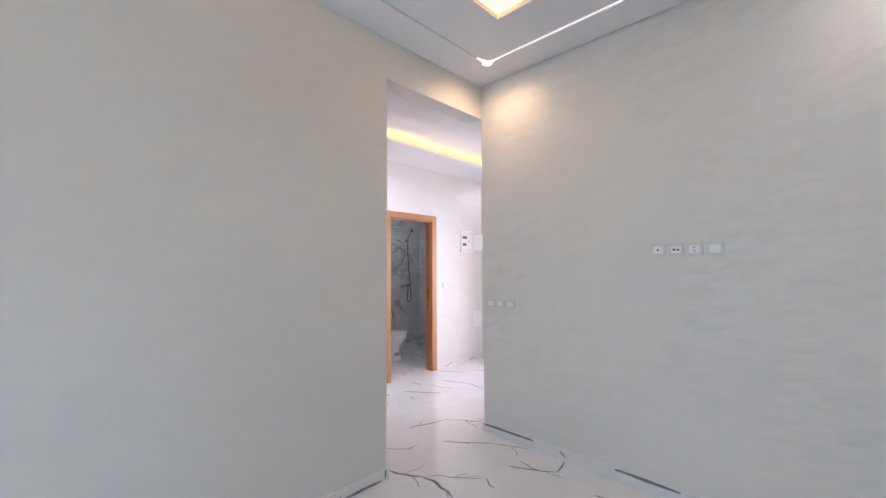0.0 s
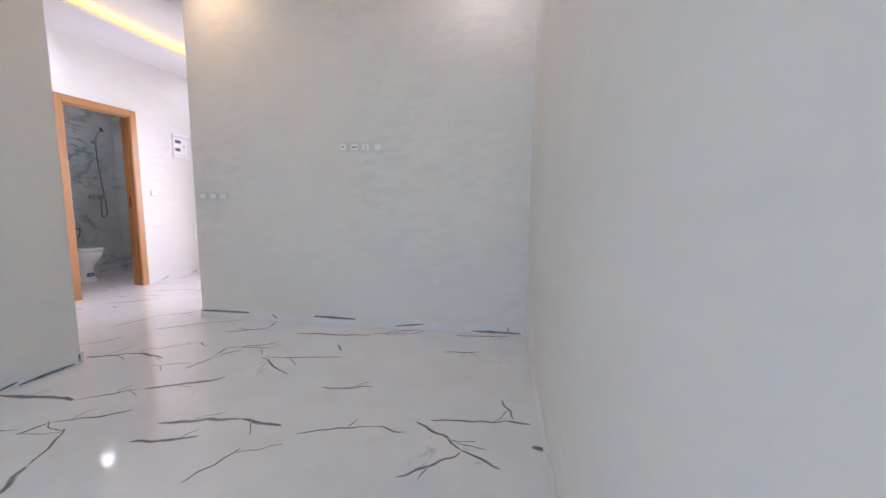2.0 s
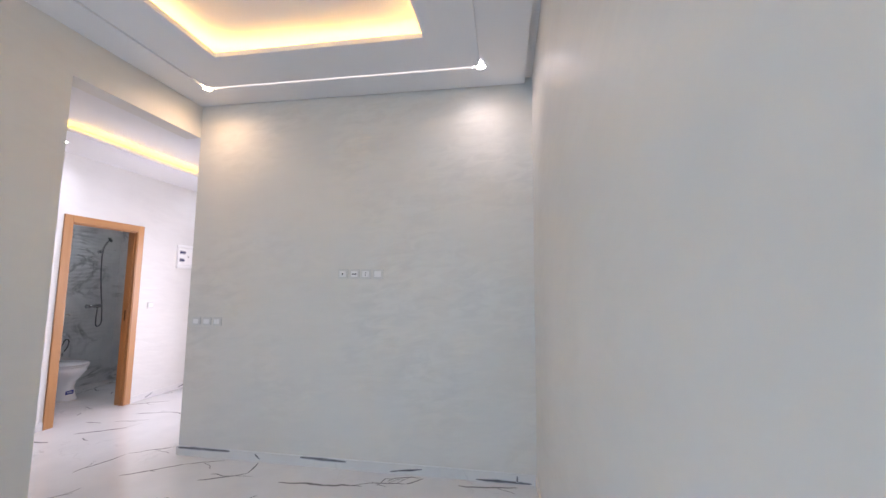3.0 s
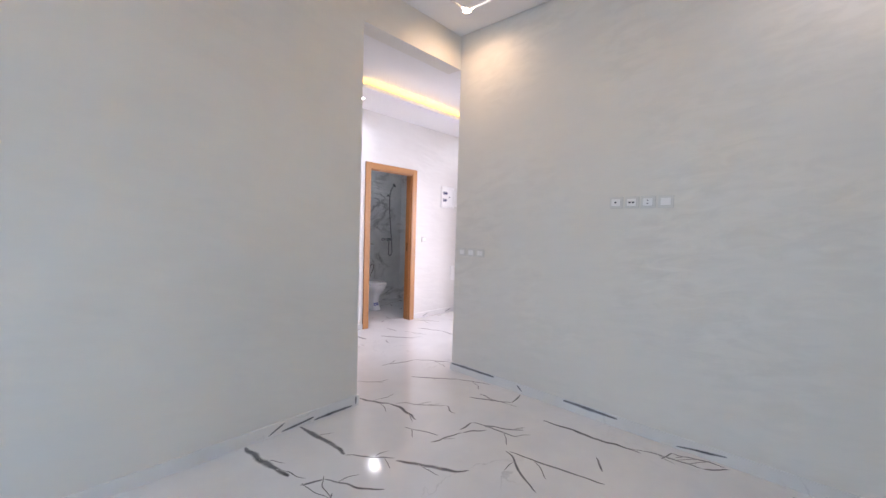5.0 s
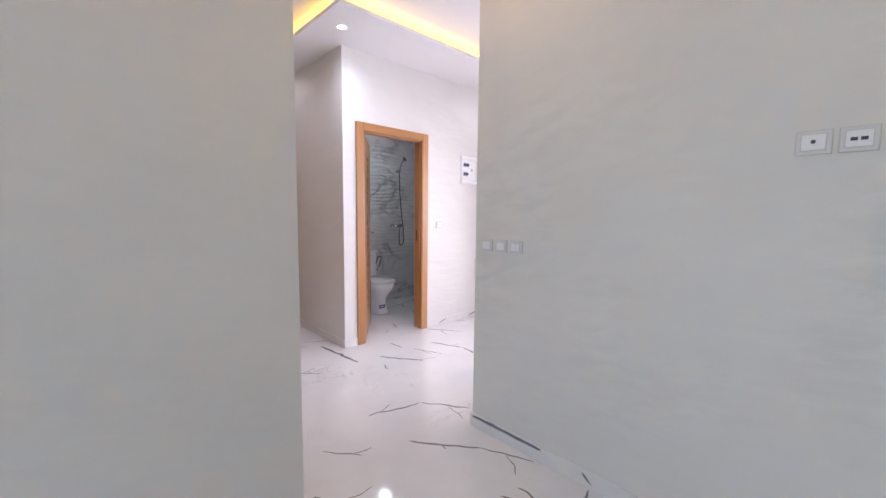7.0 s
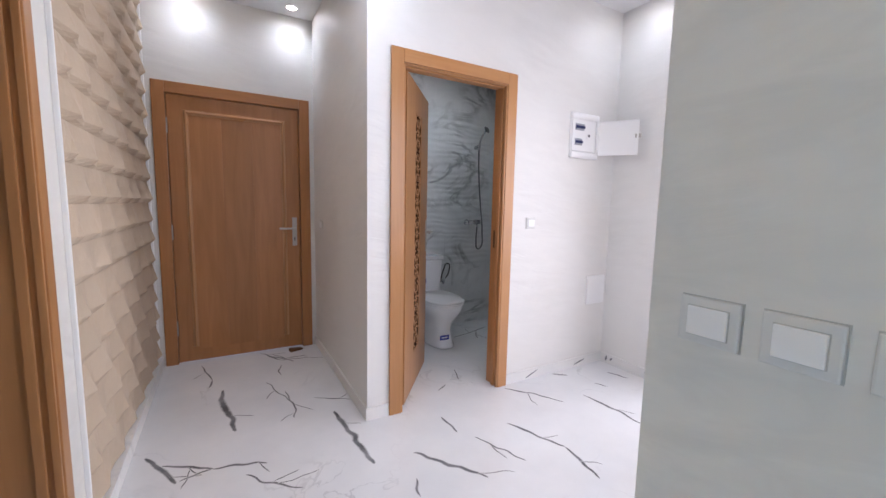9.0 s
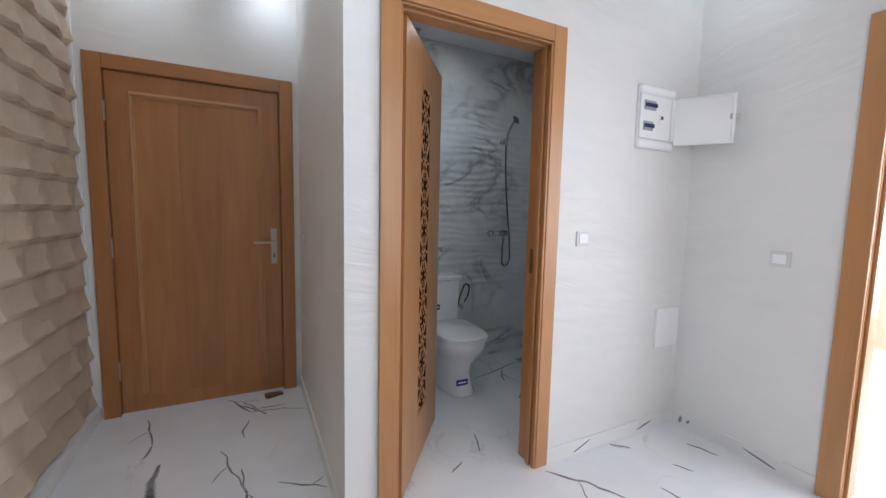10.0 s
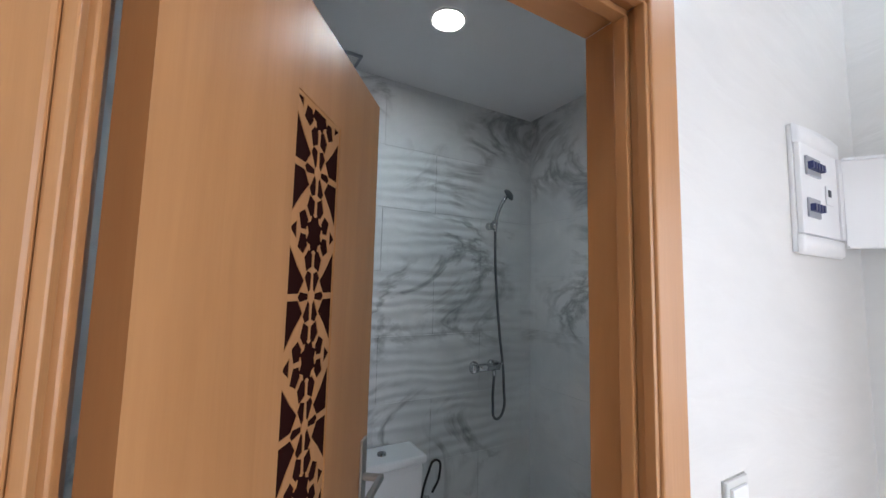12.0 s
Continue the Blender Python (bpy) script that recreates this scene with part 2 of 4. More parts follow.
def marble(name, rough, inlaid=False):
    m = material(name, rough=rough)
    base = place(m)
    w1 = node(m, "ShaderNodeTexNoise", Scale=5.0, Detail=3.0)
    w2 = node(m, "ShaderNodeTexNoise", Scale=38.0, Detail=2.0)
    link(m, base, w1.inputs["Vector"])
    link(m, base, w2.inputs["Vector"])

    def shifted(vec, tex, amount):
        n = m.node_tree.nodes.new("ShaderNodeVectorMath")
        n.operation = "MULTIPLY_ADD"
        s = m.node_tree.nodes.new("ShaderNodeVectorMath")
        s.operation = "SUBTRACT"
        link(m, tex.outputs["Color"], s.inputs[0])
        s.inputs[1].default_value = (0.5, 0.5, 0.5)
        link(m, s.outputs[0], n.inputs[0])
        n.inputs[1].default_value = (amount, amount, amount * 0.15)
        link(m, vec, n.inputs[2])
        return n.outputs[0]

    p = shifted(shifted(base, w1, 0.12), w2, 0.022)
    # faint hair veins everywhere, stronger in patches
    hair = noise_tex(m, p, 1.7, 4, 0.55, 1.1)
    ridge = math_node(m, "SUBTRACT", 1.0, math_node(m, "MULTIPLY", math_node(m, "ABSOLUTE", math_node(m, "SUBTRACT", hair, 0.5)), 75.0))
    ridge = math_node(m, "MAXIMUM", ridge, 0.0)
    patch = noise_tex(m, base, 1.3, 2)
    gate = math_node(m, "MAXIMUM", math_node(m, "MULTIPLY_ADD", patch, 5.0, -2.7), 0.0)
    ridge = math_node(m, "MULTIPLY", ridge, math_node(m, "MINIMUM", gate, 1.0))
    cloud = noise_tex(m, base, 2.6, 5, 0.6)
    ground = ramp(m, cloud, [(0.3, (0.725, 0.735, 0.752)), (0.65, (0.80, 0.808, 0.82))] if "skirting" not in name else [(0.3, (0.74, 0.732, 0.72)), (0.65, (0.80, 0.793, 0.78))])
    grit = math_node(m, "MULTIPLY_ADD", noise_tex(m, base, 22.0, 3), 0.9, 0.4)
    col = mix(m, math_node(m, "MULTIPLY", ridge, 0.45), ground, (0.3, 0.3, 0.32))
    if inlaid:
        core = m.node_tree.nodes.new("ShaderNodeAttribute")
        core.attribute_name = "core"
        edge = math_node(m, "MULTIPLY_ADD", noise_tex(m, base, 60.0, 3), 0.9, -0.42)
        body = math_node(m, "ADD", math_node(m, "MULTIPLY", core.outputs["Fac"], 2.2), edge)
        dark = math_node(m, "MINIMUM", math_node(m, "MAXIMUM", math_node(m, "MULTIPLY", math_node(m, "SUBTRACT", body, 0.35), grit), 0.0), 0.95)
        tone = ramp(m, noise_tex(m, base, 9.0, 3), [(0.35, (0.09, 0.09, 0.098)), (0.7, (0.25, 0.25, 0.265))])
        col = mix(m, dark, col, tone)
    link(m, col, bsdf(m).inputs["Base Color"])
    smear = noise_tex(m, place(m), 3.5, 4, 0.7)
    link(m, math_node(m, "MULTIPLY_ADD", smear, 0.10, rough - 0.04), bsdf(m).inputs["Roughness"])
    return m


# Same wood as M_WOOD, darkened here since the bathroom door stands better lit
M_WOOD_SHADE = wood("shaded_varnished_wood_upright", (0.47, 0.205, 0.073), (0.36, 0.148, 0.05), "z")
M_WOOD_SHADE_X = wood("shaded_varnished_wood_level", (0.47, 0.205, 0.073), (0.36, 0.148, 0.05), "x")
# Pale moulding wood, its colour lifted further for the highlight on the rounding
M_WOOD_PALE = wood("pale_varnished_moulding", (0.55, 0.28, 0.12), (0.46, 0.22, 0.088), "z")
M_WOOD_PALE_X = wood("pale_varnished_moulding_level", (0.55, 0.28, 0.12), (0.46, 0.22, 0.088), "x")
M_MARBLE = marble("white_marble_floor", 0.08)
M_SKIRT = marble("white_marble_skirting", 0.34)
M_VEIN = marble("grey_marble_vein", 0.08, True)


def bath_tile(name, ripple):
    m = material(name, rough=0.22)
    p = place(m)
    hair = noise_tex(m, place(m, (0.8, 0.8, 1.5)), 1.7, 6, 0.58, 1.3)
    ridge = math_node(m, "MAXIMUM", math_node(m, "SUBTRACT", 1.0, math_node(m, "MULTIPLY", math_node(m, "ABSOLUTE", math_node(m, "SUBTRACT", hair, 0.5)), 19.0)), 0.0)
    gate = noise_tex(m, p, 2.2, 3)
    soft = ramp(m, noise_tex(m, p, 3.0, 5, 0.6, 0.5), [(0.3, (0.62, 0.635, 0.645)), (0.65, (0.75, 0.76, 0.765))])
    mask = math_node(m, "MULTIPLY", ridge, math_node(m, "MINIMUM", math_node(m, "MAXIMUM", math_node(m, "MULTIPLY_ADD", gate, 4.5, -2.0), 0.0), 0.72))
    link(m, mix(m, mask, soft, (0.2, 0.21, 0.22)), bsdf(m).inputs["Base Color"])
    if ripple:
        wave = node(m, "ShaderNodeTexWave", Scale=5.5, Distortion=9.0, Detail=2.0)
        wave.wave_type, wave.bands_direction = "BANDS", "Z"
        wave.inputs["Detail Scale"].default_value = 0.7
        link(m, place(m, (0.5, 0.5, 1.0)), wave.inputs["Vector"])
        h = math_node(m, "MULTIPLY", wave.outputs["Fac"], math_node(m, "MAXIMUM", math_node(m, "MULTIPLY_ADD", gate, 3.0, -0.8), 0.15))
        bump(m, h, 0.38, 0.014)
    return m


M_TILE = bath_tile("grey_marble_tile_rippled", True)
M_TILE_PLAIN = bath_tile("grey_marble_tile_plain", False)
M_GROUT = material("pale_grout", (0.62, 0.63, 0.63), 0.8)
M_PLASTIC = material("white_plastic", (0.88, 0.88, 0.88), 0.3)
M_FRAME = material("satin_grey_plastic", (0.7, 0.7, 0.68), 0.35)
M_OUTLINE = material("grey_gap_outline", (0.5, 0.5, 0.48), 0.5)
M_CHROME = material("chrome", (0.6, 0.61, 0.63), 0.1, 1.0)
M_HOSE = material("dark_metal_hose", (0.16, 0.17, 0.18), 0.35, 0.8)
M_STEEL = material("brushed_steel", (0.46, 0.44, 0.41), 0.32, 1.0)
M_CERAMIC = material("white_ceramic", (0.84, 0.84, 0.85), 0.08)
M_DARK = material("dark_plastic", (0.03, 0.035, 0.05), 0.4)
M_BLUE = material("blue_sticker", (0.02, 0.035, 0.3), 0.35)
M_BREAKER = material("grey_breaker_plastic", (0.35, 0.36, 0.4), 0.45)
M_NAVY = material("navy_toggle_plastic", (0.02, 0.03, 0.12), 0.4)
M_RUBBER = material("black_rubber", (0.02, 0.02, 0.02), 0.6)
M_WEDGE = material("brown_wedge_wood", (0.16, 0.075, 0.035), 0.6)
M_LATTICE_BACK = material("dark_red_backing", (0.02, 0.005, 0.004), 0.9)
bsdf(M_LATTICE_BACK).inputs["Specular IOR Level"].default_value = 0.05
M_GAP = material("dark_joint", (0.10, 0.045, 0.02), 0.8)
M_BEIGE = material("beige_relief_panel", rough=0.8)
info = M_BEIGE.node_tree.nodes.new("ShaderNodeObjectInfo")
tone = ramp(M_BEIGE, info.outputs["Random"], [(0.0, (0.52, 0.412, 0.305)), (1.0, (0.56, 0.445, 0.333))])
stain = noise_tex(M_BEIGE, place(M_BEIGE), 7.0, 4, 0.6)
link(M_BEIGE, mix(M_BEIGE, math_node(M_BEIGE, "MULTIPLY", stain, 0.5), tone, (0.48, 0.378, 0.28)), bsdf(M_BEIGE).inputs["Base Color"])
bump(M_BEIGE, noise_tex(M_BEIGE, place(M_BEIGE), 55.0, 4), 0.25, 0.004)


def glow(name, colour, strength):
    m = material(name, colour, 0.5)
    bsdf(m).inputs["Emission Color"].default_value = (*colour, 1)
    bsdf(m).inputs["Emission Strength"].default_value = strength
    return m


M_LED = glow("warm_led_strip", (1.0, 0.60, 0.16), 19.0)
M_LED_HALL = glow("yellow_led_strip", (1.0, 0.66, 0.16), 8.0)
M_GROOVE_GLOW = glow("white_groove_glow", (1.0, 0.95, 0.88), 0.8)
M_SPOT = glow("lit_downlight_lens", (1.0, 0.97, 0.92), 45.0)
M_SPOT_WARM = glow("warm_lit_downlight_lens", (1.0, 0.78, 0.5), 45.0)


# ---- building helpers ----
def add_box(bm, x0, x1, y0, y1, z0, z1, bevel=0.0, seg=2):
    made = bmesh.ops.create_cube(bm, size=1.0, matrix=Matrix.LocRotScale(((x0 + x1) / 2, (y0 + y1) / 2, (z0 + z1) / 2), None, (x1 - x0, y1 - y0, z1 - z0)))
    if bevel:
        edges = {e for v in made["verts"] for e in v.link_edges}
        bmesh.ops.bevel(bm, geom=list(edges), offset=bevel, segments=seg, affect="EDGES", profile=0.6)


def mesh_of(name, bm, mat, smooth=False):
    me = bpy.data.meshes.new(name)
    bm.to_mesh(me)
    bm.free()
    for m in (mat if isinstance(mat, (list, tuple)) else (mat,)):
        me.materials.append(m)
    if smooth:
        for p in me.polygons:
            p.use_smooth = True
    return me


def part(name, bm, mat, parent=None, label="", smooth=False, at=None):
    ob = new(name, mesh_of(name, bm, mat, smooth))
    if parent is not None:
        ob.parent = parent
    if at is not None:
        ob.matrix_basis = at
    return tagged(ob, label)


def boxes(*rows, bevel=0.0):
    bm = bmesh.new()
    for r in rows:
        add_box(bm, *r, bevel=bevel)
    return bm


def setting(name, bm, mat, label, category):
    return tagged(part(name, bm, mat), label, category, kind="structure")


def thing(name, m, label, category, group=""):
    ob = new(name)
    ob.empty_display_size = 0.1
    ob.matrix_basis = m
    return tagged(ob, label, category, group)


# ---- the plan ----
XW, XTV, YR, YL, HR = -2.6, 2.70, -0.64, 2.285, 3.02
XO, HO = 1.645, 2.73            # opening to the hall
YB, YE, XB, XR, HH = 4.0, 5.427, 2.80, 4.833, 2.755
XT, HB = 4.783, 2.588          # bathroom: tiled right wall, ceiling
T = 0.15

setting("floor", boxes((XW - 0.2, 8.3, YR - 0.2, YE + 0.2, -0.12, 0.0)), M_MARBLE, "polished white marble-look floor with dark grey veins", "floor")



def vein(bm, layer, a, b, width, up):
    """A wandering ribbon of vein from a to b, tapered, lying in the plane across up."""
    a, b, up = Vector(a), Vector(b), Vector(up)
    along = (b - a).normalized()
    side = up.cross(along)
    n, prev = max(4, int((b - a).length / 0.018)), None
    for i in range(n + 1):
        h = i / n
        p = a.lerp(b, h)
        p = p + side * (0.032 * noise.noise(p * 3.1) + 0.018 * noise.noise(p * 13.0)) * (1.0 if up.z > 0.5 else 0.12)
        w = width * (0.45 + 2.2 * h * (1 - h)) * (1.0 + 0.4 * noise.noise(p * 11.0)) + 0.0015
        row = [bm.verts.new(p + side * w * s) for s in (-1.0, 0.0, 1.0)]
        row[1][layer] = 1.0 if 0 < i < n else 0.5
        if prev:
            for k in (0, 1):
                bm.faces.new((prev[k], prev[k + 1], row[k + 1], row[k]))
        prev = row


rng = random.Random(5)


def vein_inlay(name, strokes, up, parent):
    bm = bmesh.new()
    layer = bm.verts.layers.float.new("core")
    for k, (a, b, w) in enumerate(strokes):
        lift = Vector(up) * (0.0004 + 0.00004 * k)
        a, b = Vector(a) + lift, Vector(b) + lift
        vein(bm, layer, a, b, (0.0074 if up[2] else 0.0098) * w, up)
        if up[2] and (b - a).length > 0.2:
            for twig in range(rng.choice((1, 1, 2))):
                root = a.lerp(b, rng.uniform(0.2, 0.9))
                d = Matrix.Rotation(rng.choice((-1, 1)) * rng.uniform(0.3, 1.1), 3, "Z") @ (b - a).normalized()
                vein(bm, layer, root, root + d * rng.uniform(0.06, 0.2), 0.0032, up)
    bmesh.ops.recalc_face_normals(bm, faces=bm.faces)
    return part(name, bm, M_VEIN, parent, "dark grey marble veins")


floor = scene.objects["floor"]
for name, rows in (("veins_opening", VEINS_NEAR_OPENING), ("veins_living", VEINS_LIVING), ("veins_corner", VEINS_CORNER), ("veins_hall", VEINS_HALL), ("veins_entry", VEINS_ENTRY_AND_BATH)):
    tagged(vein_inlay("marble_vein", [((x0, y0, 0.0), (x1, y1, 0.0), w) for x0, y0, x1, y1, w in rows], (0, 0, 1), floor), kind="stuff")

setting("wall_tv", boxes((XTV, XTV + T, YR - T, YL, 0, 3.3)), M_WALL, "cream stucco wall with sockets and switches", "wall")
setting("wall_opening", boxes((XW, XO, YL, YL + T, 0, 3.3), (XO, XTV, YL, YL + T, HO, 3.3)), M_WALL_PLAIN, "cream stucco wall with a full-height opening to the hall", "wall")
setting("wall_south", boxes((XW, XTV, YR - T, YR, 0, 3.3)), M_WALL_PLAIN, "plain cream stucco wall", "wall")
setting("wall_west", boxes((XW - T, XW, YR - T, -0.3, 0, 3.3), (XW - T, XW, 2.0, YL + T, 0, 3.3), (XW - T, XW, -0.3, 2.0, 0, 0.45), (XW - T, XW, -0.3, 2.0, 2.25, 3.3)), M_WALL_PLAIN, "cream stucco wall with a wide window", "wall")
setting("wall_hall_south", boxes((XTV + T, 2.95, YL - T, YL, 0, 3.0), (3.95, XR, YL - T, YL, 0, 3.0), (2.95, 3.95, YL - T, YL, 0, 0.8), (2.95, 3.95, YL - T, YL, 2.2, 3.0)), M_WALL_HALL, "plain stucco hall wall, whitened for its light, with a window opening", "wall")
DL0, DL1 = 2.70, 3.485           # doorway in the panelled wall
XP = XO - 0.015                 # face of the panelled wall
setting("wall_panelled", boxes((XO - 0.2, XP, YL + T, DL0, 0, 3.0), (XO - 0.2, XP, DL1, YE, 0, 3.0), (XO - 0.2, XP, DL0, DL1, 2.05, 3.0)), M_WALL, "hall wall with a doorway, faced with beige relief panels", "wall")
setting("wall_entry", boxes((XO - 0.2, 1.755, YE, YE + 0.2, 0, 3.0), (2.695, XR + T, YE, YE + 0.2, 0, 3.0), (1.755, 2.695, YE, YE + 0.2, 2.045, 3.0)), M_WALL_HALL, "pale stucco wall round the entrance door", "wall")
setting("wall_box_side", boxes((XB, XB + 0.1, YB + 0.12, YE, 0, 3.0)), M_WALL_HALL, "cream stucco partition beside the entrance", "wall")
setting("wall_bath", boxes((XB, 2.963, YB, YB + 0.12, 0, 3.0), (3.783, XR, YB, YB + 0.12, 0, 3.0), (2.963, 3.783, YB, YB + 0.12, 2.09, 3.0)), M_WALL_HALL, "stucco wall with the bathroom doorway, whitened for its light", "wall")
DR0, DR1 = 2.40, 3.225          # doorway to the sunlit room
setting("wall_right", boxes((XR, XR + T, YL - T, DR0, 0, 3.0), (XR, XR + T, DR1, YE, 0, 3.0), (XR, XR + T, DR0, DR1, 2.05, 3.0)), M_WALL_HALL, "pale stucco wall with a doorway to a sunlit room", "wall")
setting("wall_side_room", boxes((-0.6, XO - 0.2, 3.86, 4.0, 0, 3.0), (-0.75, -0.6, YL + T, 4.0, 0, 3.0)), M_WALL_PLAIN, "plain grey-white walls of the side room", "wall")
setting("wall_bright_room", boxes((XR + T, 5.1, 1.2, 1.35, 0, 3.0), (7.3, 8.25, 1.2, 1.35, 0, 3.0), (5.1, 7.3, 1.2, 1.35, 0, 0.4), (5.1, 7.3, 1.2, 1.35, 2.5, 3.0), (XR + T, 8.25, YE, YE + 0.2, 0, 3.0), (8.1, 8.25, 2.45, YE, 0, 3.0), (8.1, 8.25, 1.35, 2.45, 0, 0.4), (8.1, 8.25, 1.35, 2.45, 2.5, 3.0), (XR, XR + T, 1.2, YL - T, 0, 3.0)), M_CREAM, "cream walls of a sunlit room with a window", "wall")

# ceilings: soffit rings with raised trays, a slim channel and a shadow gap
TX0, TX1, TY0, TY1 = -1.2, 2.02, 0.095, 1.605
ZS, ZT = 3.02, 3.135


def ring(bm, outer, inner, z0, z1):
    (a0, a1, b0, b1), (c0, c1, d0, d1) = outer, inner
    add_box(bm, a0, c0, b0, b1, z0, z1)
    add_box(bm, c1, a1, b0, b1, z0, z1)
    add_box(bm, c0, c1, b0, d0, z0, z1)
    add_box(bm, c0, c1, d1, b1, z0, z1)


bm = bmesh.new()
wall_edge = (XW, XTV - 0.012, YR + 0.055, YL)
chan_out, chan_in = (-2.334, 2.418, -0.276, 2.004), (-2.308, 2.392, -0.25, 1.978)
ring(bm, wall_edge, chan_out, ZS, ZS + 0.05)
ring(bm, chan_in, (TX0, TX1, TY0, TY1), ZS, ZS + 0.035)
ring(bm, chan_out, chan_in, ZS + 0.016, ZS + 0.05)
ring(bm, (XW, XTV, YR, YL), (TX0 - 0.16, TX1 + 0.16, TY0 - 0.16, TY1 + 0.16), ZS + 0.055, ZT)
add_box(bm, XW, XTV, YR, YL, ZT + 0.002, 3.3)
setting("ceiling_living", bm, M_CEIL, "white plaster ceiling with a raised tray lit by a hidden strip", "ceiling")

HX0, HX1, HY0, HY1 = 2.05, 2.44, 2.72, 3.385
bm = bmesh.new()
for r in ((XP - 0.02, HX0, YL + T, YE), (HX1, XR, HY1, YB), (HX1, XB, YB, YE), (HX0, XR, YL + T, HY0), (HX0, HX1, 5.0, YE), (4.40, XR, HY0, HY1)):
    add_box(bm, *r, HH, HH + 0.03)
add_box(bm, XTV, XR, YL, YL + T, HH, HH + 0.03)
for r in ((HX1 + 0.14, XR, HY1 + 0.14, YB), (HX1 + 0.14, XB, YB, YE)):
    add_box(bm, *r, HH + 0.033, HH + 0.107)
add_box(bm, XP - 0.02, XR, YL + T, YE, HH + 0.11, 3.05)
setting("ceiling_hall", bm, M_CEIL, "white plaster hall ceiling with a raised tray lit by a hidden strip", "ceiling")
setting("ceiling_bath", boxes((XB + 0.1, XR, YB + 0.12, YE, HB, HB + 0.05)), M_CEIL, "plain white bathroom ceiling", "ceiling")
setting("ceiling_side_room", boxes((-0.75, XO - 0.2, YL + T, 4.0, 2.75, 2.85)), M_CEIL, "plain white ceiling", "ceiling")
setting("ceiling_bright_room", boxes((XR + T, 8.25, 1.2, YE + 0.2, 2.75, 2.85)), M_CEIL, "plain white ceiling", "ceiling")

# skirting
SK, ST = 0.075, 0.011
for row in ((XTV - ST, XTV, YR + ST, YL, 0), (XW, XO, YL - ST, YL, 0), (XW, XTV, YR, YR + ST, 0), (XO, XO + ST, YL - ST, YL + T, 0),
            (XB - ST, XB, YB - ST, YE, 0), (XB, 2.93, YB - ST, YB, 0), (3.815, XR, YB - ST, YB, 0), (XR - ST, XR, 3.30, YB - ST, 0),
            (XTV - ST, XR, YL, YL + ST, 0), (XP, XP + 0.045, 3.55, YE, 0), (-0.6, XO - 0.2, 3.86 - ST, 3.86, 0)):
    x0, x1, y0, y1, z0 = row
    bm = boxes((x0, x1, y0, y1, z0, SK), bevel=0.002)
    setting("baseboard", bm, M_SKIRT, "white marble skirting tile with grey veins", "skirting")

skirts = [o for o in scene.objects if o.name.startswith("baseboard")]
vein_inlay("marble_vein", VEINS_SKIRT_TV, (-1, 0, 0), skirts[0])
vein_inlay("marble_vein", VEINS_SKIRT_OPENING, (0, -1, 0), skirts[1])
vein_inlay("marble_vein", [((4.0, YB - ST, 0.01), (4.12, YB - ST, 0.06), 0.7), ((4.5, YB - ST, 0.02), (4.62, YB - ST, 0.05), 0.7)], (0, -1, 0), skirts[6])
vein_inlay("marble_vein", [((XR - ST, 3.94, 0.015), (XR - ST, 3.93, 0.062), 1.3), ((XR - ST, 3.90, 0.03), (XR - ST, 3.88, 0.055), 0.8), ((XR - ST, 3.6, 0.05), (XR - ST, 3.45, 0.02), 0.7)], (-1, 0, 0), skirts[7])


# ---- light fittings ----
def cylinder(bm, r1, r2, depth, m, seg=24):
    bmesh.ops.create_cone(bm, cap_ends=True, segments=seg, radius1=r1, radius2=r2, depth=depth, matrix=m)


def tube(name, pts, radius, mat, parent, label="", res=6):
    cu = bpy.data.curves.new(name, "CURVE")
    cu.dimensions, cu.bevel_depth, cu.bevel_resolution, cu.resolution_u = "3D", radius, 3, res
    sp = cu.splines.new("BEZIER")
    sp.bezier_points.add(len(pts) - 1)
    for bp, co in zip(sp.bezier_points, pts):
        bp.co, bp.handle_left_type, bp.handle_right_type = co, "AUTO", "AUTO"
    tmp = bpy.data.objects.new(name, cu)
    me = bpy.data.meshes.new_from_object(tmp)
    bpy.data.objects.remove(tmp)
    me.materials.clear()
    me.materials.append(mat)
    for p in me.polygons:
        p.use_smooth = True
    ob = new(name, me)
    ob.parent = parent
    return tagged(ob, label)


def lathe(bm, profile, m, seg=28):
    rows = []
    for r, z in profile:
        rows.append([bm.verts.new(m @ Vector((r * math.cos(2 * math.pi * i / seg), r * math.sin(2 * math.pi * i / seg), z))) for i in range(seg)])
    for a, b in zip(rows, rows[1:]):
        for i in range(seg):
            bm.faces.new((a[i], a[(i + 1) % seg], b[(i + 1) % seg], b[i]))
    return rows


def downlight(x, y, z, lens, label, power, colour, size=165, r=0.034):
    d = thing("downlight", pose(x, y, z), label, "ceiling light", "recessed downlights")
    bm = bmesh.new()
    lathe(bm, [(r + 0.010, -0.0005), (r + 0.009, -0.005), (r + 0.002, -0.006), (r - 0.003, -0.003), (r - 0.003, 0.004)], Matrix())
    part("bezel", bm, M_PLASTIC, d, "white ring", True)
    bm = bmesh.new()
    cylinder(bm, r - 0.003, r - 0.003, 0.026, pose(0, 0, 0.0095))
    part("lens", bm, lens, d, "lit lens")
    data = bpy.data.lights.new("downlight_beam", "SPOT")
    data.energy, data.color, data.spot_size, data.spot_blend, data.shadow_soft_size = power, colour, radians(size), 1.0, 0.05
    lamp = new("downlight_beam", data)
    lamp.matrix_world = pose(x, y, z - 0.02)


